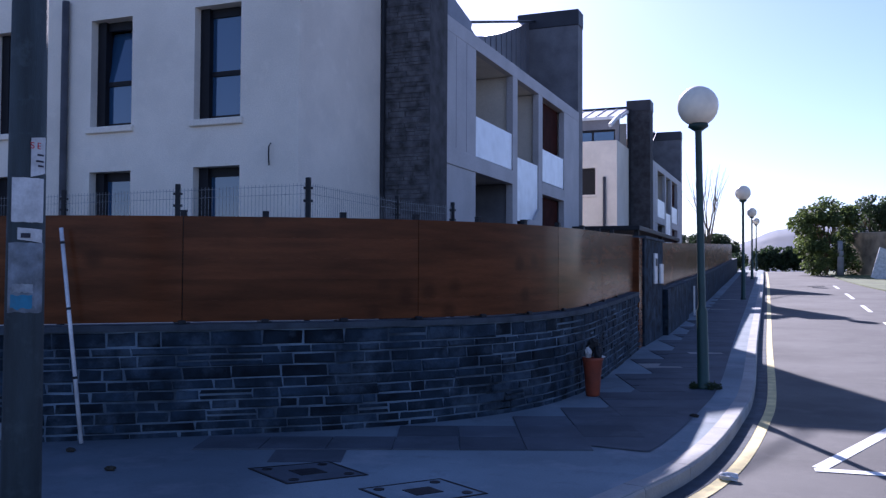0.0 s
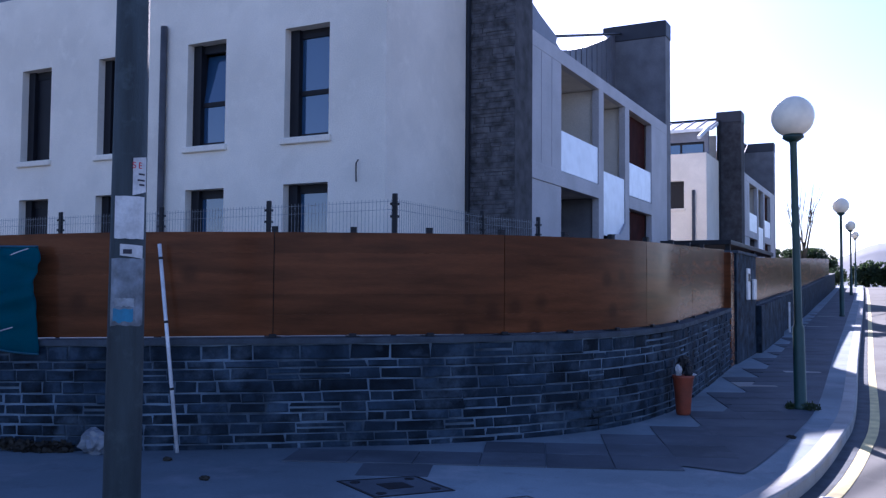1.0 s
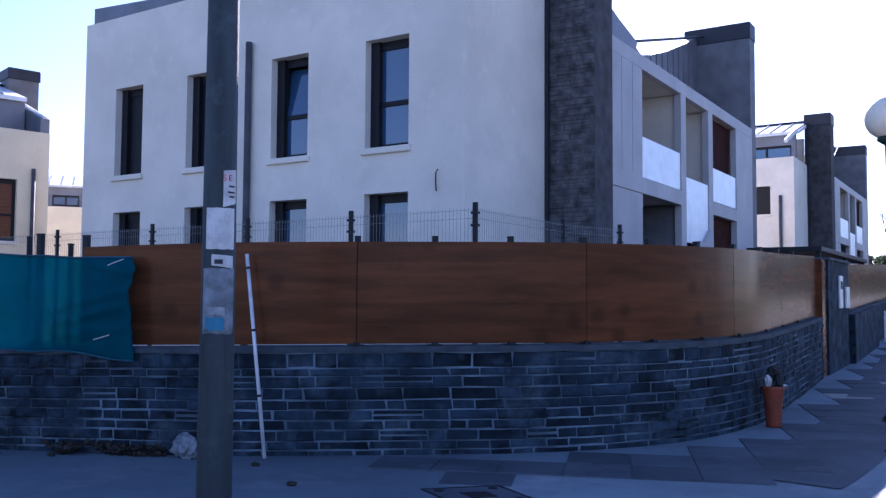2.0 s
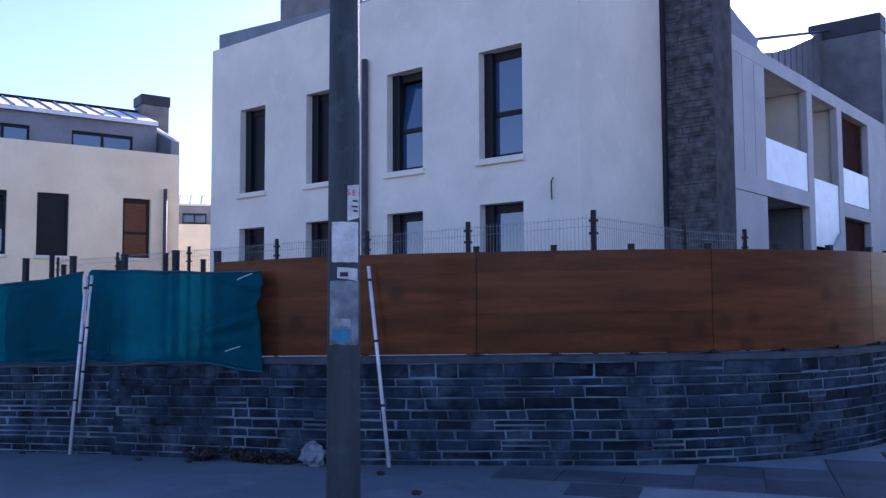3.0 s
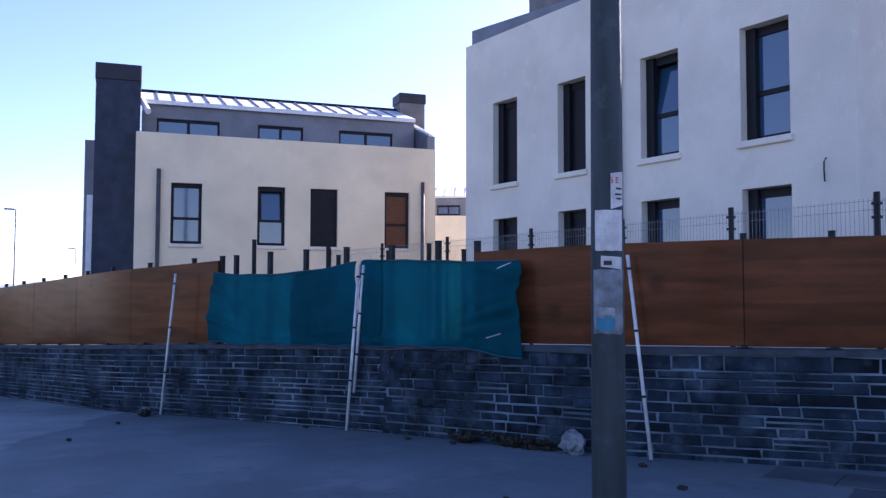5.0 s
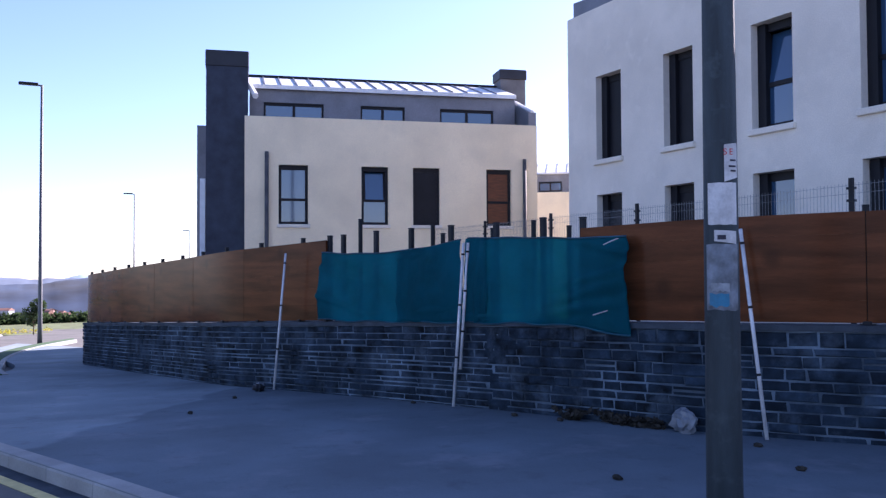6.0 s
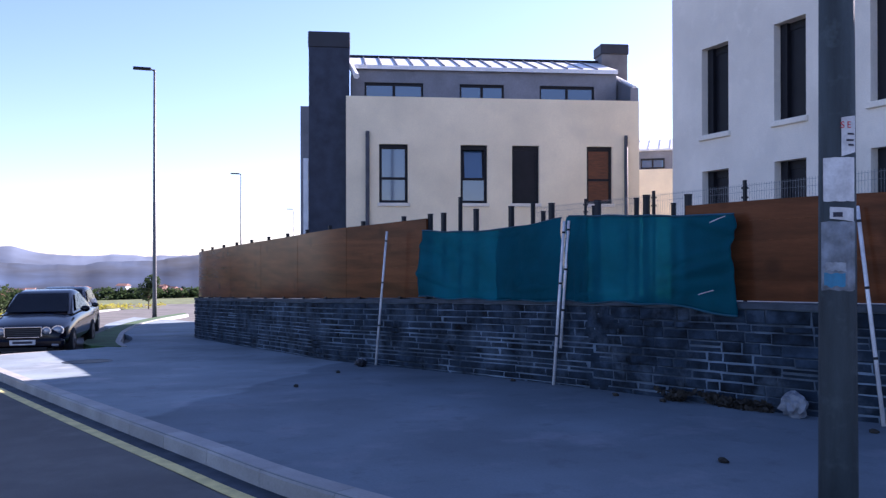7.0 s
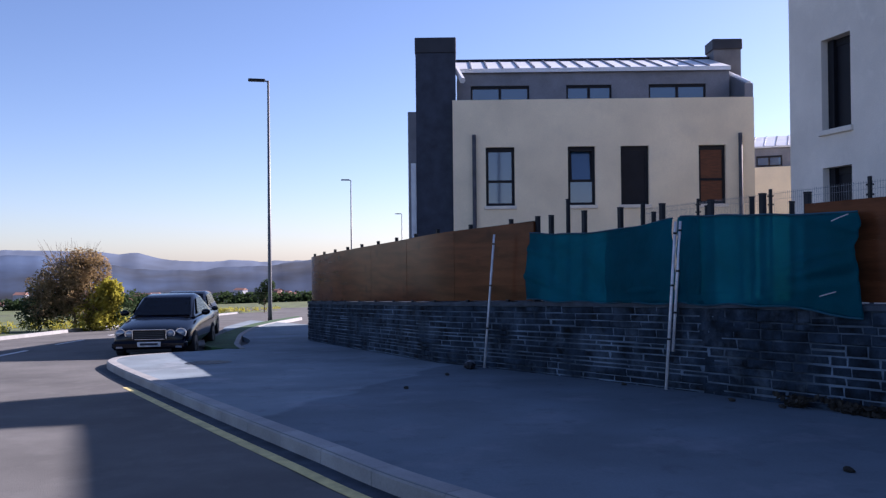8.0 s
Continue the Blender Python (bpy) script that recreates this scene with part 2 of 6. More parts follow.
def add_glow_through(m, share, holes=0.0):
    """Lets part of the light pass through a thin woven sheet; holes: the share of open mesh."""
    nt = m.node_tree
    bsdf = nt.nodes["Principled BSDF"]
    tr = nt.nodes.new("ShaderNodeBsdfTranslucent")
    nt.links.new(bsdf.inputs["Base Color"].links[0].from_socket, tr.inputs["Color"])
    mix = nt.nodes.new("ShaderNodeMixShader")
    mix.inputs[0].default_value = share
    nt.links.new(bsdf.outputs[0], mix.inputs[1])
    nt.links.new(tr.outputs[0], mix.inputs[2])
    nt.links.new(mix.outputs[0], nt.nodes["Material Output"].inputs["Surface"])
    if holes:
        gap = nt.nodes.new("ShaderNodeBsdfTransparent")
        gap.inputs["Color"].default_value = (0.01, 0.17, 0.22, 1)
        net = nt.nodes.new("ShaderNodeMixShader")
        net.inputs[0].default_value = holes
        nt.links.new(mix.outputs[0], net.inputs[1])
        nt.links.new(gap.outputs[0], net.inputs[2])
        nt.links.new(net.outputs[0], nt.nodes["Material Output"].inputs["Surface"])


add_glow_through(TARP, 0.5, 0.28)
add_glow_through(LEAF_YELLOW, 0.45)
add_glow_through(DRY_LEAF, 0.45)
add_glow_through(LEAF, 0.45)


# ---- mesh helpers ----
def mesh(name, bm, material, smooth=False):
    bmesh.ops.recalc_face_normals(bm, faces=bm.faces)
    me = bpy.data.meshes.new(name)
    bm.to_mesh(me)
    bm.free()
    me.materials.append(material)
    if smooth:
        for p in me.polygons:
            p.use_smooth = True
    return me


def part(name, bm, material, parent=None, label="", smooth=False):
    ob = new(name, mesh(name, bm, material, smooth))
    if parent:
        ob.parent = parent
    if label:
        ob["label"] = label
    return ob


def piece(name, me, parent, m=None, label=""):
    ob = new(name, me)
    ob.parent = parent
    if m is not None:
        ob.matrix_basis = m
    if label:
        ob["label"] = label
    return ob


def thing(name, m=None, label="", category="", group="", kind=""):
    ob = new(name)
    if m is not None:
        ob.matrix_basis = m
    return tagged(ob, label, category, group, kind)


def box(x0, x1, y0, y1, z0, z1, bevel=0.0, bm=None):
    bm = bm or bmesh.new()
    v = [bm.verts.new(p) for p in ((x0, y0, z0), (x1, y0, z0), (x1, y1, z0), (x0, y1, z0), (x0, y0, z1), (x1, y0, z1), (x1, y1, z1), (x0, y1, z1))]
    faces = [bm.faces.new([v[i] for i in f]) for f in ((3, 2, 1, 0), (4, 5, 6, 7), (0, 1, 5, 4), (1, 2, 6, 5), (2, 3, 7, 6), (3, 0, 4, 7))]
    if bevel:
        bmesh.ops.bevel(bm, geom=list({e for f in faces for e in f.edges}), offset=bevel, segments=1, affect="EDGES")
    return bm


def tube(points, radii, n=10, bm=None, caps=True):
    """A round bar along points; radii: one, or one a point."""
    bm = bm or bmesh.new()
    if not hasattr(radii, "__len__"):
        radii = [radii] * len(points)
    rings = []
    pts = [Vector(p) for p in points]
    for i, p in enumerate(pts):
        d = (pts[min(i + 1, len(pts) - 1)] - pts[max(i - 1, 0)]).normalized()
        a = d.orthogonal().normalized() if abs(d.z) < 0.99 else Vector((1, 0, 0))
        a = (a - d * a.dot(d)).normalized()
        b = d.cross(a)
        rings.append([bm.verts.new(p + radii[i] * (math.cos(2 * math.pi * k / n) * a + math.sin(2 * math.pi * k / n) * b)) for k in range(n)])
    for r0, r1 in zip(rings, rings[1:]):
        for k in range(n):
            bm.faces.new((r0[k], r0[(k + 1) % n], r1[(k + 1) % n], r1[k]))
    if caps:
        bm.faces.new(rings[0][::-1])
        bm.faces.new(rings[-1])
    return bm


def lathe(profile, n=20, bm=None):
    """A turned form about z from (radius, height) pairs."""
    bm = bm or bmesh.new()
    rings = [[bm.verts.new((r * math.cos(2 * math.pi * k / n), r * math.sin(2 * math.pi * k / n), z)) for k in range(n)] for r, z in profile]
    for r0, r1 in zip(rings, rings[1:]):
        for k in range(n):
            bm.faces.new((r0[k], r0[(k + 1) % n], r1[(k + 1) % n], r1[k]))
    bm.faces.new(rings[0][::-1])
    bm.faces.new(rings[-1])
    return bm


def prism(outline, z0, z1, bm=None):
    """An upright prism over a plan outline; z0, z1: numbers or functions of (x, y)."""
    bm = bm or bmesh.new()
    low = [bm.verts.new((x, y, z0(x, y) if callable(z0) else z0)) for x, y in outline]
    top = [bm.verts.new((x, y, z1(x, y) if callable(z1) else z1)) for x, y in outline]
    n = len(outline)
    for k in range(n):
        bm.faces.new((low[k], low[(k + 1) % n], top[(k + 1) % n], top[k]))
    bm.faces.new(low[::-1])
    bm.faces.new(top)
    return bm


# ---- ground ----
def soft(u, k=1.5):
    return u if u > 30 * k else k * math.log1p(math.exp(max(-40, u / k)))


def gz(x, y):
    """Height of the pavement's surface: level at the corner, rising up the street, falling down the side street."""
    return 0.034 * (soft(y - 10.5) - soft(y - 72, 4)) - 0.042 * (soft(-x - 7) - soft(-x - 85)) - 0.1 * soft(-x - 112, 6) + 0.055 * soft(-x - 385, 20)


KERB_STEP = 0.13


def spline(points, step):
    """Points at even steps along a smooth line through the given ones."""
    pts = [Vector((*p, 0)) for p in points]
    dense = []
    for i in range(len(pts) - 1):
        p0, p1, p2, p3 = pts[max(i - 1, 0)], pts[i], pts[i + 1], pts[min(i + 2, len(pts) - 1)]
        for k in range(20):
            t = k / 20
            dense.append(0.5 * (2 * p1 + (p2 - p0) * t + (2 * p0 - 5 * p1 + 4 * p2 - p3) * t * t + (3 * p1 - p0 - 3 * p2 + p3) * t ** 3))
    dense.append(pts[-1])
    out, left = [dense[0]], step
    for a, b in zip(dense, dense[1:]):
        d = (b - a).length
        while d >= left:
            a = a + (b - a).normalized() * left
            out.append(a)
            d -= left
            left = step
        left -= d
    return [(p.x, p.y) for p in out]


def frames(line):
    """For each point of a plan line its place, its way and the normal to its right."""
    out = []
    for i, (x, y) in enumerate(line):
        a, b = line[max(i - 1, 0)], line[min(i + 1, len(line) - 1)]
        d = math.hypot(b[0] - a[0], b[1] - a[1])
        tx, ty = (b[0] - a[0]) / d, (b[1] - a[1]) / d
        out.append((x, y, tx, ty, ty, -tx))
    return out


def sweep(line, section, bm=None, closed=True, base=gz):
    """Sweeps a section of (outwards, height above the ground) along a plan line."""
    bm = bm or bmesh.new()
    rings = []
    for x, y, tx, ty, nx, ny in frames(line):
        z = base(x, y)
        rings.append([bm.verts.new((x + nx * o, y + ny * o, z + h)) for o, h in section])
    n = len(section)
    for r0, r1 in zip(rings, rings[1:]):
        for k in range(n if closed else n - 1):
            bm.faces.new((r0[k], r0[(k + 1) % n], r1[(k + 1) % n], r1[k]))
    if closed:
        bm.faces.new(rings[0][::-1])
        bm.faces.new(rings[-1])
    return bm


# the garden wall's outer face, from the far left round the corner and up the street
WALL_LINE = [(-27.5, 14), (-27.3, 8), (-26.6, 4.2), (-25.6, 2.3), (-24.2, 1.75), (-22.3, 1.95), (-19.9, 2.32), (-17.2, 2.80), (-15.0, 3.15), (-13.5, 3.66), (-11.6, 4.28), (-9.75, 4.87),
             (-7.9, 5.42), (-6.6, 5.87), (-5.6, 6.45), (-4.65, 7.12), (-4.0, 7.62), (-3.4, 8.28), (-2.95, 9.0), (-2.68, 9.75), (-2.55, 10.5), (-2.5, 11.2), (-2.53, 12.4), (-2.58, 14.0), (-2.65, 15.9)]
# the kerb's edge, from the side street round the corner and up the street
KERB_LINE = [(-46, 0.6), (-36.0, -0.6), (-30.0, -0.2), (-24.5, 0.2), (-21.2, -0.4), (-19.9, -2.3), (-18.6, -2.65), (-16.6, -2.25), (-13.3, -1.34), (-9.65, -0.28), (-7.38, 0.44), (-5.8, 1.0), (-4.0, 1.95), (-2.5, 3.35), (-1.5, 4.9),
             (-1.0, 6.4), (-0.72, 7.8), (-0.58, 10.0), (-0.55, 12.3), (-0.75, 18.4), (-1.06, 29), (-1.7, 50), (-2.6, 76)]
WALL = spline(WALL_LINE, 0.25)
KERB_PTS = spline(KERB_LINE, 0.3)


def ground_mesh():
    bm = bmesh.new()
    xs = [-3000, -1500, -700, -350, -240, -200] + list(range(-180, -60, 10)) + list(range(-60, 30, 2)) + list(range(30, 100, 10)) + [140, 250, 600, 1500, 3000]
    ys = [-3000, -1500, -600, -250, -120] + list(range(-60, -20, 5)) + list(range(-20, 80, 2)) + list(range(80, 150, 10)) + [200, 350, 700, 1500, 3000]
    grid = [[bm.verts.new((x, y, gz(x, y) - KERB_STEP - 0.0)) for y in ys] for x in xs]
    for a, b in zip(grid, grid[1:]):
        for k in range(len(ys) - 1):
            bm.faces.new((a[k], b[k], b[k + 1], a[k + 1]))
    return bm


tagged(part("ground", ground_mesh(), ASPHALT), "grey worn asphalt carriageway and open ground", "ground", kind="structure")

# pavement: a raised sheet between the kerb and the garden wall
def pavement():
    bm = bmesh.new()
    kerb_side = KERB_PTS
    wall_side = [(x - 0.12 * nx, y - 0.12 * ny) for x, y, tx, ty, nx, ny in frames(spline(WALL_LINE + [(-2.7, 18.6), (-2.75, 30), (-3.3, 50), (-4.2, 76)], 0.3))]
    # walk up both edges together, always taking the shorter next step
    i = 0
    j = min(range(len(wall_side)), key=lambda k: math.dist(wall_side[k], kerb_side[0]))
    pairs = [(0, j)]
    while i < len(kerb_side) - 1 or j < len(wall_side) - 1:
        if j == len(wall_side) - 1 or (i < len(kerb_side) - 1 and math.dist(kerb_side[i + 1], wall_side[j]) <= math.dist(kerb_side[i], wall_side[j + 1])):
            i += 1
        else:
            j += 1
        pairs.append((i, j))
    cols = 8
    cache = {}

    def vert(i, j, k):
        key = (i, -1, 0) if k == 0 else (-1, j, cols) if k == cols else (i, j, k)
        if key not in cache:
            (ax, ay), (bx, by) = kerb_side[i], wall_side[j]
            x, y = ax + (bx - ax) * k / cols, ay + (by - ay) * k / cols
            cache[key] = bm.verts.new((x, y, gz(x, y)))
        return cache[key]

    for (i0, j0), (i1, j1) in zip(pairs, pairs[1:]):
        for k in range(cols):
            ring = []
            for v in (vert(i0, j0, k), vert(i1, j1, k), vert(i1, j1, k + 1), vert(i0, j0, k + 1)):
                if v not in ring:
                    ring.append(v)
            if len(ring) > 2:
                bm.faces.new(ring)
    for p, q in zip(kerb_side, kerb_side[1:]):
        vs = [bm.verts.new((x, y, gz(x, y) + d)) for (x, y), d in ((p, 0), (q, 0), (q, -0.3), (p, -0.3))]
        bm.faces.new(vs)
    return bm


tagged(part("pavement", pavement(), CONCRETE), "pale grey concrete pavement with damp patches", "pavement", kind="structure")

# ---- garden wall ----
def at_wall(s):
    """Place, way and outward normal at s metres along the garden wall."""
    fr = WALL_FRAMES
    i = max(0, min(len(fr) - 2, int(s / 0.25)))
    f = s / 0.25 - i
    a, b = fr[i], fr[i + 1]
    return tuple(p + (q - p) * f for p, q in zip(a, b))


WALL_FRAMES = frames(WALL)
WALL_LEN = 0.25 * (len(WALL) - 1)


def s_near(x, y):
    return 0.25 * min(range(len(WALL)), key=lambda i: (WALL[i][0] - x) ** 2 + (WALL[i][1] - y) ** 2)


garden_wall = thing("garden_wall", label="low grey slate rubble wall with pale mortar joints", category="wall", kind="structure")
part("core", sweep(WALL, [(-0.014, -0.2), (-0.014, 0.985), (-0.32, 0.985), (-0.32, -0.2)]), MORTAR, garden_wall)
part("coping", sweep(WALL, [(0.02, 0.985), (0.02, 1.04), (-0.33, 1.04), (-0.33, 0.985)]), COPING, garden_wall, "thin grey cement coping")

# ---- wooden fence panels ----
def fence_board(s0, s1, h0, h1, line_at, off):
    n = max(2, int((s1 - s0) / 0.25))
    line = [line_at(s0 + (s1 - s0) * k / n)[:2] for k in range(n + 1)]
    return sweep(line, [(-0.10 + off, h0), (-0.10 + off, h1), (-0.125, h1), (-0.125, h0)])


def fence_run(seams, low, top, label, line_at=None, boards=5):
    """Panels of horizontal boards between seams along the wall."""
    fence = thing("panel_fence", label=label, category="fence")
    rng = random.Random(len(seams) * 7 + int(top * 100))
    made = []
    for s0, s1 in zip(seams, seams[1:]):
        hs = [low + (top - low) * k / boards for k in range(boards + 1)]
        panel = part("fence_panel", fence_board(s0 + 0.006, s1 - 0.006, hs[0], hs[1], line_at or at_wall, 0.0), WOOD, fence, "", True)
        made.append(panel)
        n = max(2, int((s1 - s0) / 0.25))
        line = [(line_at or at_wall)(s0 + 0.004 + (s1 - s0 - 0.008) * k / n)[:2] for k in range(n + 1)]
        made.append(part("backing", sweep(line, [(-0.127, low + 0.004), (-0.127, top - 0.004), (-0.132, top - 0.004), (-0.132, low + 0.004)]), WOOD, panel, "", True))
        for a, b in zip(hs[1:], hs[2:]):
            made.append(part("board", fence_board(s0 + 0.006, s1 - 0.006, a + 0.0008, b, line_at or at_wall, rng.uniform(-0.001, 0.002)), WOOD, panel, "", True))
    for ob in made:
        ob.data.set_sharp_from_angle(angle=radians(35))


S_GAP0, S_GAP1 = 25.66, 30.29
S_A, S_B, S_END = 33.22, 35.57, WALL_LEN
S_L = s_near(-25.0, 2.0)
fence_run([S_L + k * (S_GAP0 - S_L) / 6 for k in range(7)], 1.06, 2.24, "brown wood-grain panel fence on a low slate wall")
fence_run([S_GAP1, S_A, S_B, S_B + (S_END - S_B) * 0.3, S_B + (S_END - S_B) * 0.6, S_END], 1.06, 2.06, "reddish-brown wood-grain panel fence, bent round the corner")

# ---- houses ----
class House:
    """Plan of a house: local x along the facade from the pier's corner, y inwards, z up, in modules of size metres."""

    def __init__(self, origin, along, inwards, z0, size=1.145):
        self.o, self.a, self.i, self.z, self.size = Vector((*origin, 0)), Vector((*along, 0)).normalized(), Vector((*inwards, 0)).normalized(), z0, size

    def at(self, x, y, z):
        return self.o + (self.a * x + self.i * y + Vector((0, 0, z))) * self.size + Vector((0, 0, self.z))

    def put(self, bm):
        for v in bm.verts:
            v.co = self.at(*v.co)
        return bm

    def box(self, *a, bevel=0.0):
        return self.put(box(*a, bevel=bevel))


def wall_with_holes(L, z0, z1, holes, thick=0.3):
    """A wall along x with openings cut right through."""
    bm = bmesh.new()
    xs = sorted({0.0, L, *[h[0] for h in holes], *[h[1] for h in holes]})
    zs = sorted({z0, z1, *[h[2] for h in holes], *[h[3] for h in holes]})
    solid = lambda x, z: 0 < x < L and z0 < z < z1 and not any(h[0] < x < h[1] and h[2] < z < h[3] for h in holes)
    verts = {}
    def v(x, y, z):
        if (x, y, z) not in verts:
            verts[x, y, z] = bm.verts.new((x, y, z))
        return verts[x, y, z]
    for xa, xb in zip(xs, xs[1:]):
        for za, zb in zip(zs, zs[1:]):
            xm, zm = (xa + xb) / 2, (za + zb) / 2
            if not solid(xm, zm):
                continue
            bm.faces.new((v(xa, 0, za), v(xb, 0, za), v(xb, 0, zb), v(xa, 0, zb)))
            bm.faces.new((v(xa, thick, za), v(xa, thick, zb), v(xb, thick, zb), v(xb, thick, za)))
            i, j = xs.index(xa), zs.index(za)
            if i == 0 or not solid((xs[i - 1] + xa) / 2, zm):
                bm.faces.new((v(xa, 0, za), v(xa, 0, zb), v(xa, thick, zb), v(xa, thick, za)))
            if i == len(xs) - 2 or not solid((xs[i + 2] + xb) / 2, zm):
                bm.faces.new((v(xb, 0, za), v(xb, thick, za), v(xb, thick, zb), v(xb, 0, zb)))
            if j == 0 or not solid(xm, (zs[j - 1] + za) / 2):
                bm.faces.new((v(xa, 0, za), v(xa, thick, za), v(xb, thick, za), v(xb, 0, za)))
            if j == len(zs) - 2 or not solid(xm, (zs[j + 2] + zb) / 2):
                bm.faces.new((v(xa, 0, zb), v(xb, 0, zb), v(xb, thick, zb), v(xa, thick, zb)))
    return bm


def window(h, house, x0, x1, z0, z1, kind, deep=0.2, sill=True, jamb=0.08):
    """A window in an opening: frame bars, transom, panes, sill."""
    w = part("window", h.put(frame_bars(x0, x1, z0, z1, deep, jamb)), FRAME_MAT, house, "dark grey window frame")
    zt = z0 + (z1 - z0) * 0.42
    b = 0.08
    if kind in ("glass", "tilt"):
        part("transom", h.box(x0 + b, x1 - b, deep, deep + 0.06, zt - 0.035, zt + 0.035), FRAME_MAT, w)
        part("pane", h.box(x0 + b, x1 - b, deep + 0.03, deep + 0.045, z0 + b, zt - 0.035), GLASS, w)
        if kind == "tilt":
            # the upper sash stands tilted inwards, dark room behind it
            sash = bmesh.new()
            box(x0 + b, x1 - b, deep + 0.02, deep + 0.04, zt + 0.035, z1 - b - 0.05, bm=sash)
            turn = Matrix.Rotation(radians(-9), 3, "X")
            bmesh.ops.rotate(sash, verts=sash.verts, cent=(0, deep + 0.03, zt + 0.035), matrix=turn)
            part("pane", h.put(sash), GLASS, w, "pane of a sash tilted inwards")
            for xa, xb in ((x0 + b, x0 + b + 0.05), (x1 - b - 0.05, x1 - b)):
                stile = box(xa, xb, deep, deep + 0.055, zt + 0.035, z1 - b - 0.04)
                bmesh.ops.rotate(stile, verts=stile.verts, cent=(0, deep + 0.03, zt + 0.035), matrix=turn)
                part("sash_bar", h.put(stile), FRAME_MAT, w)
        else:
            part("pane", h.box(x0 + b, x1 - b, deep + 0.03, deep + 0.045, zt + 0.035, z1 - b), GLASS, w)
    elif kind == "brown":
        part("transom", h.box(x0 + b, x1 - b, deep, deep + 0.06, zt - 0.035, zt + 0.035), FRAME_MAT, w)
        part("blind", h.box(x0 + b, x1 - b, deep + 0.03, deep + 0.05, z0 + b, zt - 0.035), BLIND, w, "brown wooden blind")
        part("blind", h.box(x0 + b, x1 - b, deep + 0.03, deep + 0.05, zt + 0.035, z1 - b), BLIND, w, "brown wooden blind")
    else:
        part("shutter", h.box(x0 + b, x1 - b, deep + 0.02, deep + 0.05, z0 + b, z1 - b), FRAME_MAT, w, "closed dark roller shutter")
    if sill:
        part("window_sill", h.box(x0 - 0.05, x1 + 0.05, -0.06, deep + 0.02, z0 - 0.10, z0 - 0.002, bevel=0.012), PLASTER, house)
    return w


def frame_bars(x0, x1, z0, z1, deep, jamb=0.08):
    bm = bmesh.new()
    b = 0.08 if z1 - z0 > 0.8 else 0.055
    box(x0, x0 + b, deep, deep + 0.07, z0, z1, bm=bm)
    box(x1 - max(b, jamb) if jamb > 0.08 else x1 - b, x1, deep - (0.06 if jamb > 0.08 else 0), deep + 0.07, z0, z1, bm=bm)
    box(x0 + b, x1 - b, deep, deep + 0.07, z1 - b * 1.6, z1, bm=bm)
    box(x0 + b, x1 - b, deep, deep + 0.07, z0, z0 + b, bm=bm)
    return bm


def stone_pier(h, house, x0, x1, y0, y1, ztop, m=None):
    pier = part("stone_pier", h.box(x0, x1, y0, y1, -1.5, ztop - 0.45), m or PIER_STONE, house, "dark slate-clad chimney pier")
    part("chimney_cap", h.box(x0 - 0.02, x1 + 0.02, y0 - 0.02, y1 + 0.02, ztop - 0.45, ztop, bevel=0.02), CAP, pier, "dark zinc chimney cap")
    return pier


def down_pipe(h, house, x, z1):
    part("downpipe", h.put(tube([(x, -0.07, -1.5), (x, -0.07, z1)], 0.055, 10)), DOWNPIPE, house, "grey metal downpipe", smooth=True)


def zinc_attic(h, house, L, top, wins):
    """A zinc-clad storey set back behind the parapet, with low windows and a bright seamed roof."""
    o = h.at(0.15, 1.2, 0)
    at = House((o.x, o.y), h.a.to_2d(), h.i.to_2d(), h.z, h.size)
    z0, z1 = top + 0.07, top + 0.63
    part("attic_wall", at.put(wall_with_holes(L - 0.45, top - 0.3, top + 1.11, [(a - 0.15, b - 0.15, z0, z1) for a, b in wins], 0.2)), ZINC, house, "grey zinc-clad attic storey")
    part("attic_back", at.box(0, L - 0.45, 1.6, 1.7, top - 0.3, top + 1.1), INNER, house)
    for a, b in wins:
        a, b = a - 0.15, b - 0.15
        w = part("window", at.put(frame_bars(a, b, z0, z1, 0.05)), FRAME_MAT, house)
        mid = (a + b) / 2
        part("mullion", at.box(mid - 0.04, mid + 0.04, 0.05, 0.1, z0 + 0.05, z1 - 0.08), FRAME_MAT, w)
        part("pane", at.box(a + 0.06, mid - 0.04, 0.07, 0.085, z0 + 0.05, z1 - 0.08), GLASS, w)
        part("pane", at.box(mid + 0.04, b - 0.06, 0.07, 0.085, z0 + 0.05, z1 - 0.08), GLASS, w)
    roof = bmesh.new()
    pts = [(0.0, 1.05, top + 1.12), (L - 0.3, 1.05, top + 1.12), (L - 0.3, 3.2, top + 1.8), (0.0, 3.2, top + 1.8)]
    vs = [roof.verts.new(p) for p in pts] + [roof.verts.new((x, y, z - 0.12)) for x, y, z in pts]
    for f in ((0, 1, 2, 3), (7, 6, 5, 4), (0, 4, 5, 1), (1, 5, 6, 2), (2, 6, 7, 3), (3, 7, 4, 0)):
        roof.faces.new([vs[k] for k in f])
    roof = part("roof", h.put(roof), ROOF_METAL, house, "bright standing-seam metal roof")
    for k in range(int((L - 0.4) / 0.47)):
        x = 0.1 + k * 0.47
        part("seam", h.put(tube([(x, 1.05, top + 1.14), (x, 3.2, top + 1.82)], 0.024, 4)), ZINC, roof)
    part("ridge_cap", h.put(tube([(0, 3.2, top + 1.83), (L - 0.3, 3.2, top + 1.83)], 0.05, 6)), DARK_METAL, roof)


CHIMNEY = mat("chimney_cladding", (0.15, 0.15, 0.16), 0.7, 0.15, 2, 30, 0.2)


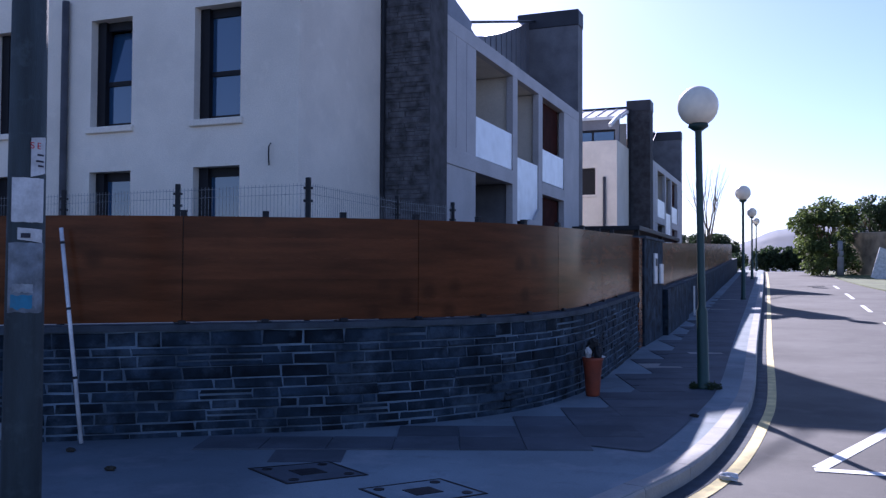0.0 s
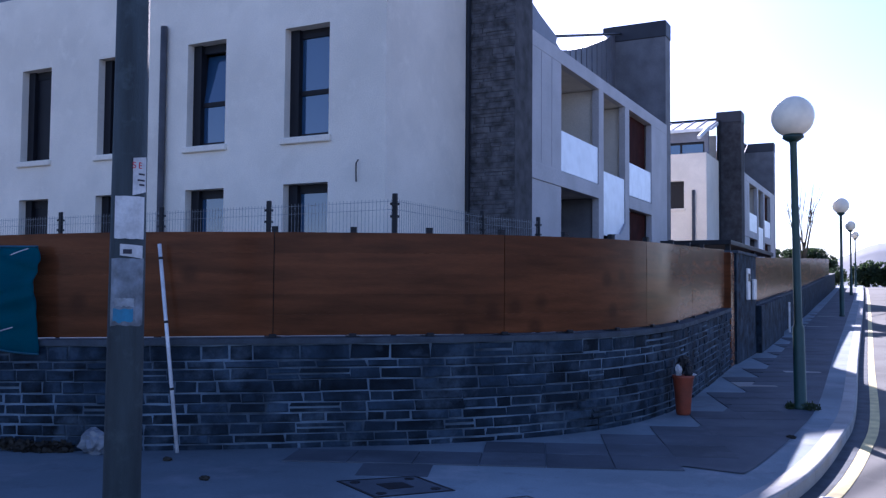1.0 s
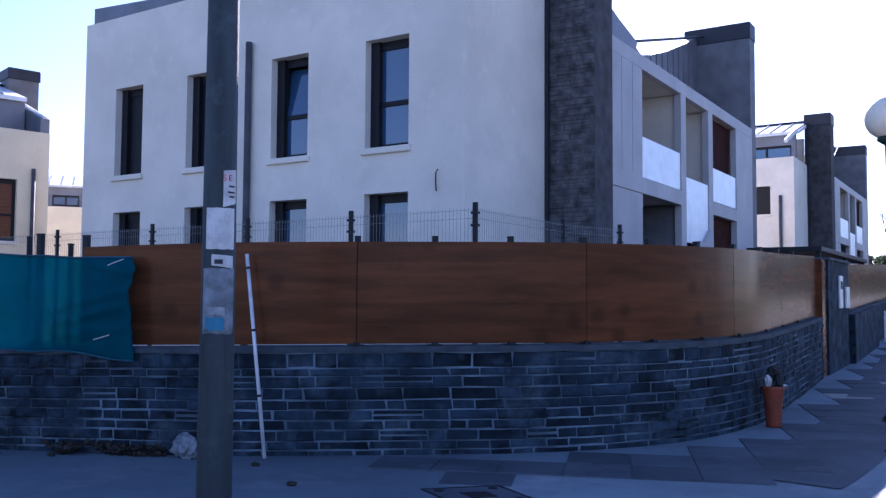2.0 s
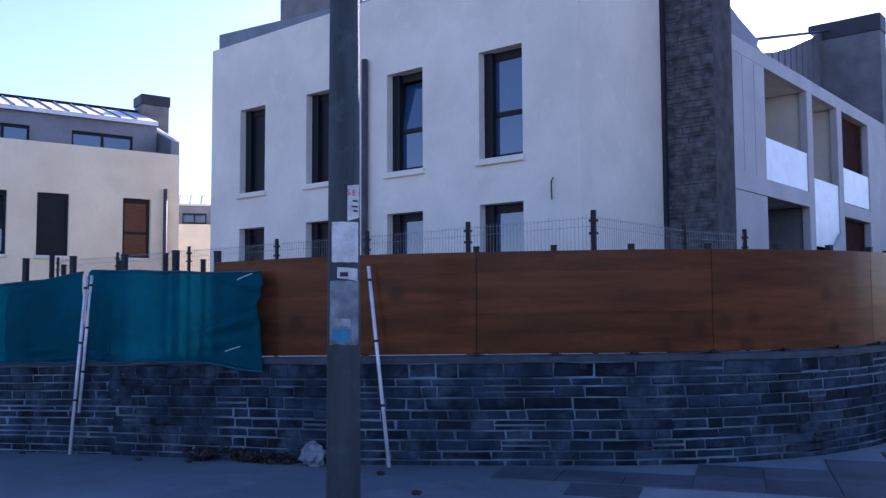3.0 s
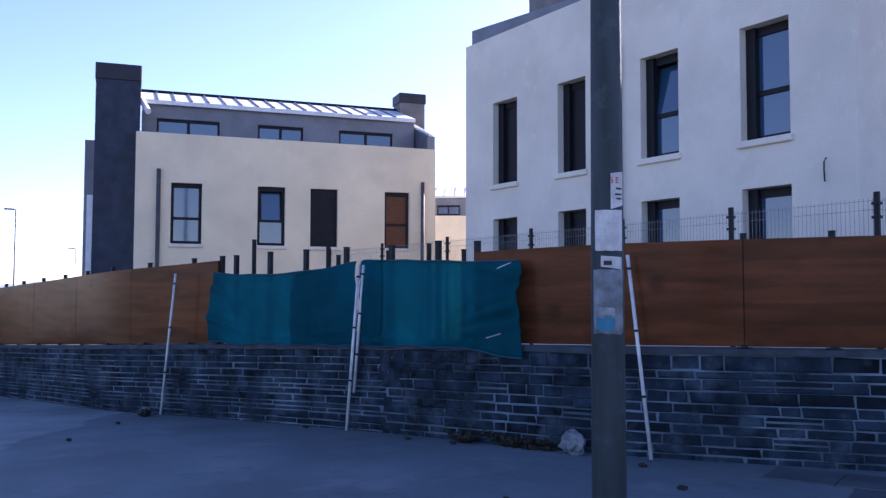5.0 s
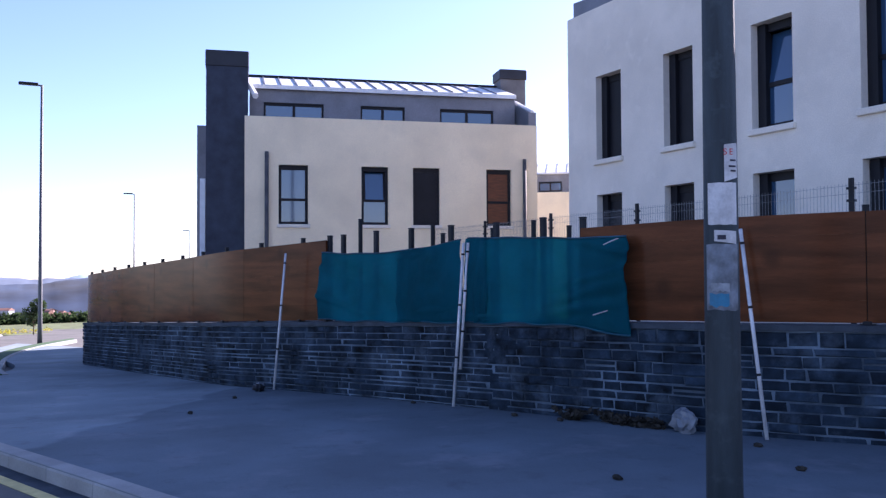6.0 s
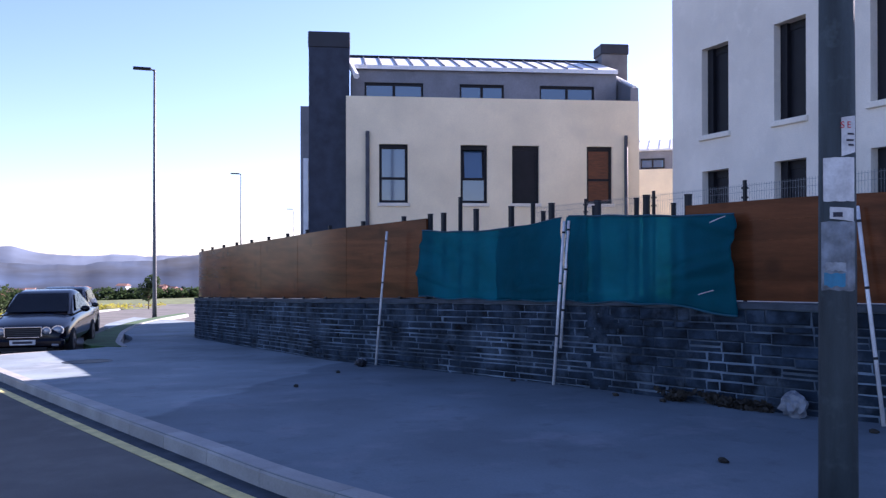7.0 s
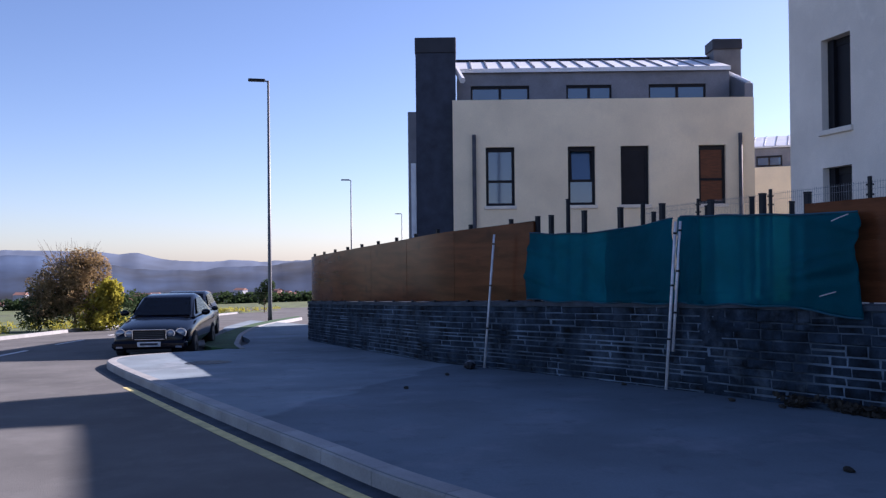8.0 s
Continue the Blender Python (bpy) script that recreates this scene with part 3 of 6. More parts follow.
# the house at the corner: facade to the south, balconies to the street
def corner_house(h, name, label, attic=False):
    house = thing(name, label=label, category="house", group="modern houses along the street")
    ups = [(0.97, 1.78, "glass"), (2.93, 3.73, "tilt"), (5.03, 5.77, "shut"), (6.96, 7.74, "shut")]
    L, D, top, sill_z, head_z, low_z, pier_z = 8.69, 13.3, 6.78, 3.74, 5.40, 3.05, 8.9
    if attic:
        ups[0] = (0.83, 1.63, "shut")
        top, sill_z, head_z, low_z, pier_z = 6.35, 4.28, 5.32, 2.75, 8.35
    holes = [(a, b, sill_z, head_z) for a, b, _ in ups] + [(a, b, 1.35, low_z) for a, b, _ in ups]
    part("south_wall", h.put(wall_with_holes(L, -1.5, top, holes)), PLASTER, house)
    part("side_wall", h.box(0.002, 0.3, 0.302, 2.63, -1.5, top), PLASTER, house)
    part("end_wall", h.box(L - 0.3, L - 0.002, 0.302, D, -1.5, top), PLASTER, house)
    part("back_wall", h.box(0.0, L, D + 0.002, D + 0.3, -1.5, top), PLASTER, house)
    part("flat_roof", h.box(0.302, L - 0.302, 0.302, D, top - 0.6, top - 0.3), ZINC, house)
    part("room_floor", h.box(0.302, L - 0.302, 0.302, D, 3.4, 3.6), INNER, house)
    part("room_wall", h.box(0.302, L - 0.302, 2.2, 2.35, -1.5, top - 0.6), INNER, house)
    for a, b, kind in ups:
        window(h, house, a, b, sill_z, head_z, kind, jamb=0.16)
        window(h, house, a, b, 1.35, low_z, "glass" if kind != "shut" else kind, sill=False, jamb=0.16)
    down_pipe(h, house, 0.47 if attic else 4.19, 4.95 if attic else 5.74)
    # zinc attic set back behind the parapet
    if attic:
        zinc_attic(h, house, L, top, ((0.3, 2.1), (3.2, 4.6), (5.8, 7.5)))
        part("return_flashing", h.put(tube([(0.1, 1.0, top + 1.12), (0.3, 0.2, top + 0.62)], 0.085, 6)), ROOF_METAL, house, "pale metal verge flashing")
    else:
        wedge = h.put(prism([(3.4, 0.1), (L - 0.08, 0.1), (L - 0.08, 0.9), (3.4, 0.9)], top - 0.3, lambda x, y: top + 0.02 + 0.33 * (x - 3.4) / 5.2))
        part("zinc_parapet", wedge, ZINC, house, "grey zinc parapet band")
        part("rear_wing", h.box(8.1, 14.3, 5.6, 9.5, -1.5, 5.9), PLASTER, house)
        chim = part("chimney", h.box(11.85, 14.1, 6.15, 7.4, 4.5, 10.85), CHIMNEY, house, "tall grey clad chimney of the rear wing")
        part("chimney_cap", h.box(11.8, 14.15, 6.1, 7.45, 10.85, 11.37, bevel=0.02), CAP, chim, "dark zinc cap")
    # piers at both ends of the balcony front
    stone_pier(h, house, -0.85, 0.09, 2.63, 3.38, pier_z)
    stone_pier(h, house, -0.78, 0.95, 13.25, 13.8, 8.9 if not attic else 8.7, CHIMNEY)
    part("edge_pipe", h.put(tube([(-0.02, 2.57, -1.5), (-0.02, 2.57, 8.0)], 0.05, 8)), DARK_METAL, house)
    # balcony front, in the plane x = -0.81; y from 3.38 to 13.25
    X0, X1 = -0.81, -0.66
    f = lambda nm, y0, y1, z0, z1, m, lab="", xa=X0, xb=X1: part(nm, h.box(xa, xb, y0, y1, z0, z1, bevel=0.006), m, house, lab)
    f("cornice", 3.38, 13.25, 5.73, 6.0, PANEL_GREY, "pale grey cornice beam")
    f("facade_panel", 3.38, 4.93, 3.71, 5.73, PANEL_GREY, "flat grey facade panel")
    f("floor_band", 3.38, 7.2, 3.42, 3.71, PANEL_GREY, "grey floor band", X0 - 0.02)
    f("facade_panel", 3.38, 4.93, -1.5, 3.42, PANEL_GREY, "flat grey facade panel")
    for y0, y1 in ((7.22, 7.55), (9.2, 9.54), (11.6, 13.24)):
        f("post", y0, y1, -1.5, 5.73, PANEL_GREY)
    f("floor_band", 9.54, 11.6, 3.42, 3.71, PANEL_GREY)
    f("balcony_panel", 4.95, 7.2, 3.73, 4.49, BALCONY_GLASS, "white frosted glass balcony panel", X0 + 0.02, X0 + 0.05)
    f("balcony_panel", 7.56, 9.18, 2.68, 4.05, BALCONY_GLASS, "white frosted glass stair panel", X0 + 0.02, X0 + 0.05)
    f("balcony_panel", 9.56, 11.58, 3.73, 4.5, BALCONY_GLASS, "white frosted glass balcony panel", X0 + 0.02, X0 + 0.05)
    stair = bmesh.new()
    q = [(7.6, 2.05), (8.35, 2.75), (8.7, 2.75), (9.15, 3.05), (9.15, 2.75), (8.75, 2.45), (8.4, 2.4), (7.6, 1.6)]
    a, b = [stair.verts.new((X0 - 0.04, y, z)) for y, z in q], [stair.verts.new((X0 + 0.01, y, z)) for y, z in q]
    stair.faces.new(a)
    stair.faces.new(b[::-1])
    for k in range(8):
        stair.faces.new((a[k], b[k], b[(k + 1) % 8], a[(k + 1) % 8]))
    part("stair_stringer", h.put(stair), PANEL_GREY, house, "grey stair stringer")
    # recesses: plaster above, the darker chimney grey on the ground floor
    f("recess_wall", 3.4, 13.2, 3.535, 5.95, INNER, "", 0.75, 0.9)
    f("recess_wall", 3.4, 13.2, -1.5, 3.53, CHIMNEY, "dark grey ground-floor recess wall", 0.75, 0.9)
    f("recess_ceiling", 3.4, 13.2, 5.74, 5.95, INNER, "", X1, 0.75)
    f("recess_floor", 3.4, 13.2, 3.45, 3.62, INNER, "", X1, 0.75)
    for y in (4.8, 7.3, 9.3, 11.75):
        f("recess_partition", y, y + 0.12, 3.63, 5.73, INNER, "", X1 + 0.002, 0.75)
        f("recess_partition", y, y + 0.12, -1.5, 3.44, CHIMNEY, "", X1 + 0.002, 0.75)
    f("shutter", 9.58, 11.56, -1.4, 3.40, BROWN_DOOR, "dark brown shutter", X1 + 0.02, X1 + 0.07)
    f("shutter", 9.58, 11.56, 3.72, 5.72, BROWN_DOOR, "dark brown shutter", X1 + 0.02, X1 + 0.07)
    # zinc gables behind the cornice, sloping down from each pier
    def gable(pts, xa=-0.55, xb=0.6):
        bm = bmesh.new()
        lo = [bm.verts.new((xa, y, z)) for y, z in pts]
        hi = [bm.verts.new((xb, y, z)) for y, z in pts]
        n = len(pts)
        bm.faces.new(lo)
        bm.faces.new(hi[::-1])
        for k in range(n):
            bm.faces.new((lo[k], hi[k], hi[(k + 1) % n], lo[(k + 1) % n]))
        return h.put(bm)
    part("gable", gable([(3.38, 5.9), (5.62, 5.9), (5.62, 6.19), (5.35, 6.27), (5.41, 6.39), (4.5, 6.58), (3.38, 6.9)]), ZINC, house, "dark zinc gable")
    part("gable", gable([(4.0, 5.6), (13.7, 5.6), (13.7, 8.86), (13.3, 8.75), (12.35, 8.3), (10.64, 7.66), (9.56, 7.32), (8.83, 7.13), (7.0, 6.9), (4.0, 6.6)], 0.62, 0.9), ZINC, house, "dark zinc gable")
    def gable_top(y):
        line = ((8.0, 7.02), (8.83, 7.13), (9.56, 7.32), (10.64, 7.66), (12.35, 8.3), (13.3, 8.75))
        for (ya, za), (yb, zb) in zip(line, line[1:]):
            if ya <= y <= yb:
                return za + (zb - za) * (y - ya) / (yb - ya)
        return line[0][1]

    for k in range(12):
        y = 8.2 + 0.42 * k
        part("gable_seam", h.box(0.595, 0.62, y, y + 0.025, 5.98, gable_top(y) - 0.03), ZINC, house)
    for y in (3.9, 4.42):
        part("panel_joint", h.box(X0 - 0.003, X0 - 0.0002, y, y + 0.012, 3.74, 5.72), ZINC, house)
    part("rod", h.put(tube([(-0.3, 5.35, 6.42), (0.45, 13.2, 8.66)], 0.03, 6)), DARK_METAL, house)
    return house


h1 = House((-7.298, 11.881), (-1, 0), (0, 1), -0.2175)
corner_house(h1, "corner_house", "white rendered two-storey house with slate piers and balconies")
h3 = House((-7.298, 38.136), (-1, 0), (0, 1), 0.1833)
corner_house(h3, "street_house", "white rendered two-storey house with slate piers further up the street", attic=True)


# the house across the gap, cream, seen front on
def cream_house(h):
    house = thing("cream_house", label="cream rendered two-storey house with zinc attic and slate pier", category="house", group="modern houses along the street")
    top, L, D = 5.95, 8.55, 11.0
    ws = [(0.93, 1.75, "glass"), (3.26, 4.04, "tilt"), (4.76, 5.56, "shut"), (6.97, 7.74, "brown")]
    holes = [(a, b, 2.93, 4.60) for a, b, _ in ws]
    part("front_wall", h.put(wall_with_holes(L, -3, top, holes)), CREAM, house)
    part("side_wall", h.box(0.002, 0.3, 0.302, D, -3, top), CREAM, house)
    part("side_wall", h.box(L - 0.3, L - 0.002, 0.302, D, -3, top), CREAM, house)
    part("flat_roof", h.box(0.302, L - 0.302, 0.302, D, top - 0.5, top - 0.2), ZINC, house)
    part("room_wall", h.box(0.302, L - 0.302, 2.2, 2.35, -3, top - 0.5), INNER, house)
    for a, b, kind in ws:
        window(h, house, a, b, 2.93, 4.60, kind, deep=0.12)
    down_pipe(h, house, 0.6, 4.95)
    down_pipe(h, house, 8.13, 4.92)
    zinc_attic(h, house, L, top, ((0.55, 2.3), (3.4, 4.75), (5.85, 7.55)))
    stone_pier(h, house, -1.05, 0.1, 0.25, 1.4, 7.81, PIER_SMOOTH)
    ch = part("chimney", h.box(8.26, 9.12, 2.75, 3.5, 4.0, 7.95), CHIMNEY, house, "grey clad chimney")
    part("chimney_cap", h.box(8.22, 9.16, 2.7, 3.55, 7.95, 8.28, bevel=0.02), CAP, ch, "dark zinc cap")
    verge = bmesh.new()
    q = [(0.02, 5.93), (0.02, 6.34), (2.56, 7.26), (4.5, 7.26), (4.5, 5.93)]
    a, b = [verge.verts.new((8.3, y, z)) for y, z in q], [verge.verts.new((8.54, y, z)) for y, z in q]
    verge.faces.new(a)
    verge.faces.new(b[::-1])
    for k in range(5):
        verge.faces.new((a[k], b[k], b[(k + 1) % 5], a[(k + 1) % 5]))
    part("verge_wall", h.put(verge), ZINC, house)
    flash = bmesh.new()
    tube([(8.42, 0.02, 6.36), (8.42, 2.56, 7.28)], 0.06, 6, flash)
    part("flashing", h.put(flash), ROOF_METAL, house, "pale metal verge flashing")
    part("return_flashing", h.put(tube([(0.12, 1.0, 7.05), (0.3, 0.2, 6.55)], 0.09, 6)), ROOF_METAL, house, "pale metal verge flashing")
    part("far_wing", h.box(-1.35, -1.06, 1.6, 9, -3, 5.9), ZINC, house, "dark zinc side wing")
    part("balcony_side", h.box(-1.25, -1.1, 1.2, 1.55, 0.5, 4.3), BALCONY_GLASS, house, "white balcony panel seen edge on")
    return house


hu = (0.2407, 0.9706)
h2 = House((-27.674, 6.752), hu, (-0.9706, 0.2407), -0.2175)
cream_house(h2)

# ---- street furniture ----
def street_globe_lamp(x, y):
    z = gz(x, y)
    lamp = thing("street_lamp", pose(x, y, z), "dark green street lamp with an opal globe", "street lamp", "globe lamps along the street")
    part("post", lathe([(0.095, -0.02), (0.095, 0.05), (0.075, 0.08), (0.07, 1.0), (0.05, 1.05), (0.042, 3.3), (0.05, 3.33), (0.05, 3.36)], 14), LAMP_GREEN, lamp, smooth=True)
    part("collar", lathe([(0.06, 3.33), (0.13, 3.38), (0.12, 3.42)], 16), LAMP_GREEN, lamp, smooth=True)
    bm = bmesh.new()
    bmesh.ops.create_uvsphere(bm, u_segments=24, v_segments=16, radius=0.26)
    for v in bm.verts:
        v.co.z += 3.65
    part("globe", bm, GLOBE, lamp, "opal white globe", smooth=True)
    return lamp


lamp1 = street_globe_lamp(-1.13, 11.68)
lamp1.matrix_basis = pose(-1.13, 11.68, gz(-1.13, 11.68), 0, -0.9, 0)
for x, y in ((-1.72, 31.5), (-2.3, 50.5), (-2.8, 68)):
    copy_thing(lamp1, pose(x, y, gz(x, y)))

pole = thing("utility_pole", pose(-4.257, 3.88, 0.105) @ Matrix.Scale(0.93, 4), "weathered grey wooden utility pole with torn paper notices", "utility pole")
part("shaft", tube([(0, 0, -0.35), (0.0, 0, 1.5), (0.0, 0, 9)], [0.122, 0.115, 0.085], 20), POLE, pole, smooth=True)
part("pole_cap", lathe([(0.09, 8.98), (0.09, 9.02), (0.02, 9.05)], 12), GALV, pole)


def wrap(parent, name, a0, a1, z0, z1, r, m, label="", tilt=0.0, n=8, torn=0.0):
    """A thin sheet bent round the pole between two bearings (degrees from +x)."""
    rng = random.Random(name + str(z0))
    bm = bmesh.new()
    cols = []
    for k in range(n + 1):
        a = radians(a0 + (a1 - a0) * k / n)
        dz = tilt * (k / n - 0.5) + torn * rng.uniform(-1, 1)
        cols.append([bm.verts.new(((r + o) * math.cos(a), (r + o) * math.sin(a), z + dz * (1 if z == z0 else 0.5))) for z in (z0, z1) for o in (0.0, 0.0025)])
    for a, b in zip(cols, cols[1:]):
        for i, j in ((1, 3), (3, 2), (2, 0), (0, 1)):
            bm.faces.new((a[i], b[i], b[j], a[j]))
    bm.faces.new([cols[0][k] for k in (0, 1, 3, 2)])
    bm.faces.new([cols[-1][k] for k in (0, 2, 3, 1)])
    return part(name, bm, m, parent, label)


# bearings on the pole: the side that faces the street corner is at about -43 degrees
wrap(pole, "notice", -32, 18, 2.12, 2.36, 0.117, PAPER, "white paper notice with red letters", tilt=0.03)
wrap(pole, "blank_sheet", -88, 12, 1.82, 2.10, 0.117, PAPER, "blank weathered paper sheet", torn=0.003)
wrap(pole, "strip_label", -66, 8, 1.70, 1.78, 0.118, PAPER, "narrow white label", tilt=-0.02)
wrap(pole, "strip_print", -56, -30, 1.72, 1.75, 0.122, INK)
wrap(pole, "torn_tape", -98, 15, 1.25, 1.69, 0.1165, mat("torn_tape", (0.17, 0.20, 0.24), 0.5, 0.35, 9, 60, 0.3), "torn grey tape remains", torn=0.007)
wrap(pole, "paper_scrap", -80, -20, 1.375, 1.43, 0.119, mat("greyed_paper", (0.3, 0.33, 0.36), 0.8, 0.25, 12, 60, 0.2), torn=0.007)
wrap(pole, "blue_sticker", -85, -22, 1.275, 1.36, 0.12, BLUE_TAPE, "torn blue sticker", torn=0.01)


def letters(text, size, m, parent, name, place, material):
    cu = bpy.data.curves.new(name, "FONT")
    cu.body, cu.size, cu.extrude = text, size, 0.001
    cu.materials.append(material)
    ob = new(name, cu)
    ob.parent = parent
    ob.matrix_basis = place
    return ob


# the letters that can be read on the notice, set on the pole's face
for ch, a in (("S", -27), ("E", -8)):
    ang = radians(a)
    me_m = Matrix.Translation((0.1215 * math.cos(ang), 0.1215 * math.sin(ang), 2.285)) @ pose(0, 0, 0, 90, 0, a + 90) @ pose(-0.018, 0, 0)
    letters(ch, 0.06, None, pole, "red_letter", me_m, RED_INK)
for z, a0, a1 in ((2.25, -14, 8), (2.21, -18, 8), (2.18, -12, 8)):
    wrap(pole, "print_line", a0, a1, z - 0.008, z + 0.004, 0.121, INK, n=4)


# ---- leaning galvanised bars ----
def bar(name, foot, head, r=0.0175, label="galvanised scaffold tube leaning on the slate wall"):
    b = thing(name, label=label, category="metal bar", group="scaffold tubes against the wall")
    part("tube", tube([foot, head], r, 12), GALV, b, smooth=True)
    f, hd = Vector(foot), Vector(head)
    for k in (0.3, 0.62, 0.93):
        p = f + (hd - f) * k
        d = (hd - f).normalized()
        part("sleeve", tube([p - d * 0.012, p + d * 0.012], r + 0.003, 12), DARK_METAL, b)
    return b


bar("scaffold_tube", (-5.9, 6.02, -0.01), (-6.19, 6.03, 1.91))
bar("scaffold_tube", (-9.56, 4.74, -0.1), (-9.50, 4.86, 1.88))
bar("scaffold_tube", (-9.53, 4.82, -0.1 + 0.45), (-9.42, 4.88, 1.88), label="short galvanised tube tied to a leaning tube")
bar("scaffold_tube", (-13.22, 3.57, -0.24), (-13.04, 3.70, 1.83))

# ---- posts along the wall and tarpaulin in the gap ----
def wall_post(s, h, w=0.06, off=-0.17, label="dark steel fence post on the slate wall"):
    x, y, tx, ty, nx, ny = at_wall(s)
    z = gz(x, y)
    p = thing("fence_post", Matrix(((tx, nx, 0, x + nx * off), (ty, ny, 0, y + ny * off), (0, 0, 1, z), (0, 0, 0, 1))), label, "fence post", "fence posts on the garden wall")
    part("upright", box(-w / 2, w / 2, -0.03, 0.03, 1.04, h, bevel=0.004), DARK_METAL, p)
    part("cap", box(-w / 2 - 0.001, w / 2 + 0.001, -0.031, 0.031, h + 0.001, h + 0.02), DARK_METAL, p)
    part("base_plate", box(-0.07, 0.07, -0.06, 0.06, 1.041, 1.05), DARK_METAL, p)
    if off > -0.2:
        part("bracket", box(-0.035, 0.035, 0.061, 0.10, 1.0412, 1.075, bevel=0.004), DARK_METAL, p)


for s, h in ((25.67, 2.29), (25.99, 2.28), (26.72, 2.28), (27.44, 2.26), (28.19, 2.24), (28.97, 2.21), (29.71, 2.21), (30.28, 2.17)):
    wall_post(s, h)
for s, h in ((26.24, 2.49), (27.74, 2.29), (27.93, 2.16), (28.81, 2.16), (29.47, 2.2), (30.0, 2.1)):
    wall_post(s, h, 0.03, -0.28, "thin dark steel post behind the slate wall")
for s in (33.22, 33.99, 34.76, 35.57, 36.4, 37.2, 38.1, 39.2, 40.4, 41.6):
    wall_post(s, 2.10, 0.06, -0.17)
for k in range(11):
    wall_post(14.0 + k * 1.1, 2.30, 0.05, -0.17)


TARP_HEM = mat("tarp_hem", (0.004, 0.07, 0.11), 0.8, 0.2, 6, 60, 0.2)


def tarp(s0, s1, tops, lows, seed, lift=0.0, creases=()):
    """A slack mesh sheet hung before the gap: gentle bellies, sharp diagonal creases, an uneven free edge."""
    rng = random.Random(seed)
    n, rows = 90, 30
    ph = [rng.uniform(0, 6.3) for _ in range(8)]
    bm = bmesh.new()
    grid = []

    def between(vals, f):
        i = min(int(f * (len(vals) - 1)), len(vals) - 2)
        u = f * (len(vals) - 1) - i
        u = u * u * (3 - 2 * u)
        return vals[i] + (vals[i + 1] - vals[i]) * u

    for k in range(n + 1):
        f = k / n
        top, low = between(tops, f), between(lows, f)
        col = []
        for j in range(rows + 1):
            v = j / rows
            ragged = (0.05 * noise.noise((v * 4, seed, 0)) + 0.06 * (v - 0.5)) * (max(0, 1 - f * 9) - max(0, f * 9 - 8))
            x, y, tx, ty, nx, ny = at_wall(s0 + (s1 - s0) * f + ragged)
            fold = 0.012 * math.sin(7 * f + 3 * v + ph[0]) + 0.008 * math.sin(15 * f - 5 * v + ph[1]) + 0.015 * noise.noise((f * 5, v * 3, seed)) + 0.006 * noise.noise((f * 19, v * 12, seed + 3))
            for c0, c1, turn, depth, wide in creases:
                along = (f - c0) * math.cos(turn) + (v - c1) * math.sin(turn)
                across = -(f - c0) * math.sin(turn) + (v - c1) * math.cos(turn)
                fold += 1.6 * depth * math.exp(-(across / wide) ** 2) * max(0, 1 - abs(along) / 0.45)
            off = 0.045 + lift + fold + 0.025 * math.sin(math.pi * v)
            z = gz(x, y) + low + (top - low) * v + 0.012 * math.sin(19 * f + ph[5]) * (v < 0.03)
            col.append(bm.verts.new((x + nx * off, y + ny * off, z)))
        grid.append(col)
    for a, b in zip(grid, grid[1:]):
        for j in range(rows):
            bm.faces.new((a[j], b[j], b[j + 1], a[j + 1]))
    hems = [[tuple(col[i].co) for col in grid] for i in (-1, 0)]
    bmesh.ops.solidify(bm, geom=bm.faces[:], thickness=0.002)
    return bm, hems


def tarp_thing(s0, s1, tops, lows, seed, label, creases, double, ties=()):
    """double: the stretch of the sheet that lies folded over in a second layer."""
    t = thing("tarpaulin", label=label, category="tarpaulin", group="tarpaulins over the gap in the fence")
    sheet, hems = tarp(s0, s1, tops, lows, seed, 0.0, creases)
    part("sheet", sheet, TARP, t, smooth=True)
    f0, f1 = double
    n = len(tops) - 1
    mix = lambda vals, f: vals[min(int(f * n), n - 1)] + (vals[min(int(f * n), n - 1) + 1] - vals[min(int(f * n), n - 1)]) * (f * n - min(int(f * n), n - 1))
    flap, _ = tarp(s0 + (s1 - s0) * f0, s0 + (s1 - s0) * f1, [mix(tops, f) - 0.006 for f in (f0, (f0 + f1) / 2, f1)], [mix(lows, f) + 0.012 for f in (f0, (f0 + f1) / 2, f1)], seed + 40, 0.02)
    part("folded_layer", flap, TARP, t, "second layer where the sheet is folded over", smooth=True)
    for hem, r in zip(hems, (0.012, 0.010)):
        part("hem", tube(hem, r, 6), TARP_HEM, t, "darker rolled hem", smooth=True)
    for s, h, dz in ties:
        x, y, tx, ty, nx, ny = at_wall(s)
        z = gz(x, y) + h
        part("tie", tube([(x + nx * 0.13 - tx * 0.1, y + ny * 0.13 - ty * 0.1, z), (x + nx * 0.15, y + ny * 0.15, z + dz * 0.5), (x + nx * 0.13 + tx * 0.08, y + ny * 0.13 + ty * 0.08, z + dz)], 0.005, 5), GALV, t, "pale plastic cable tie")


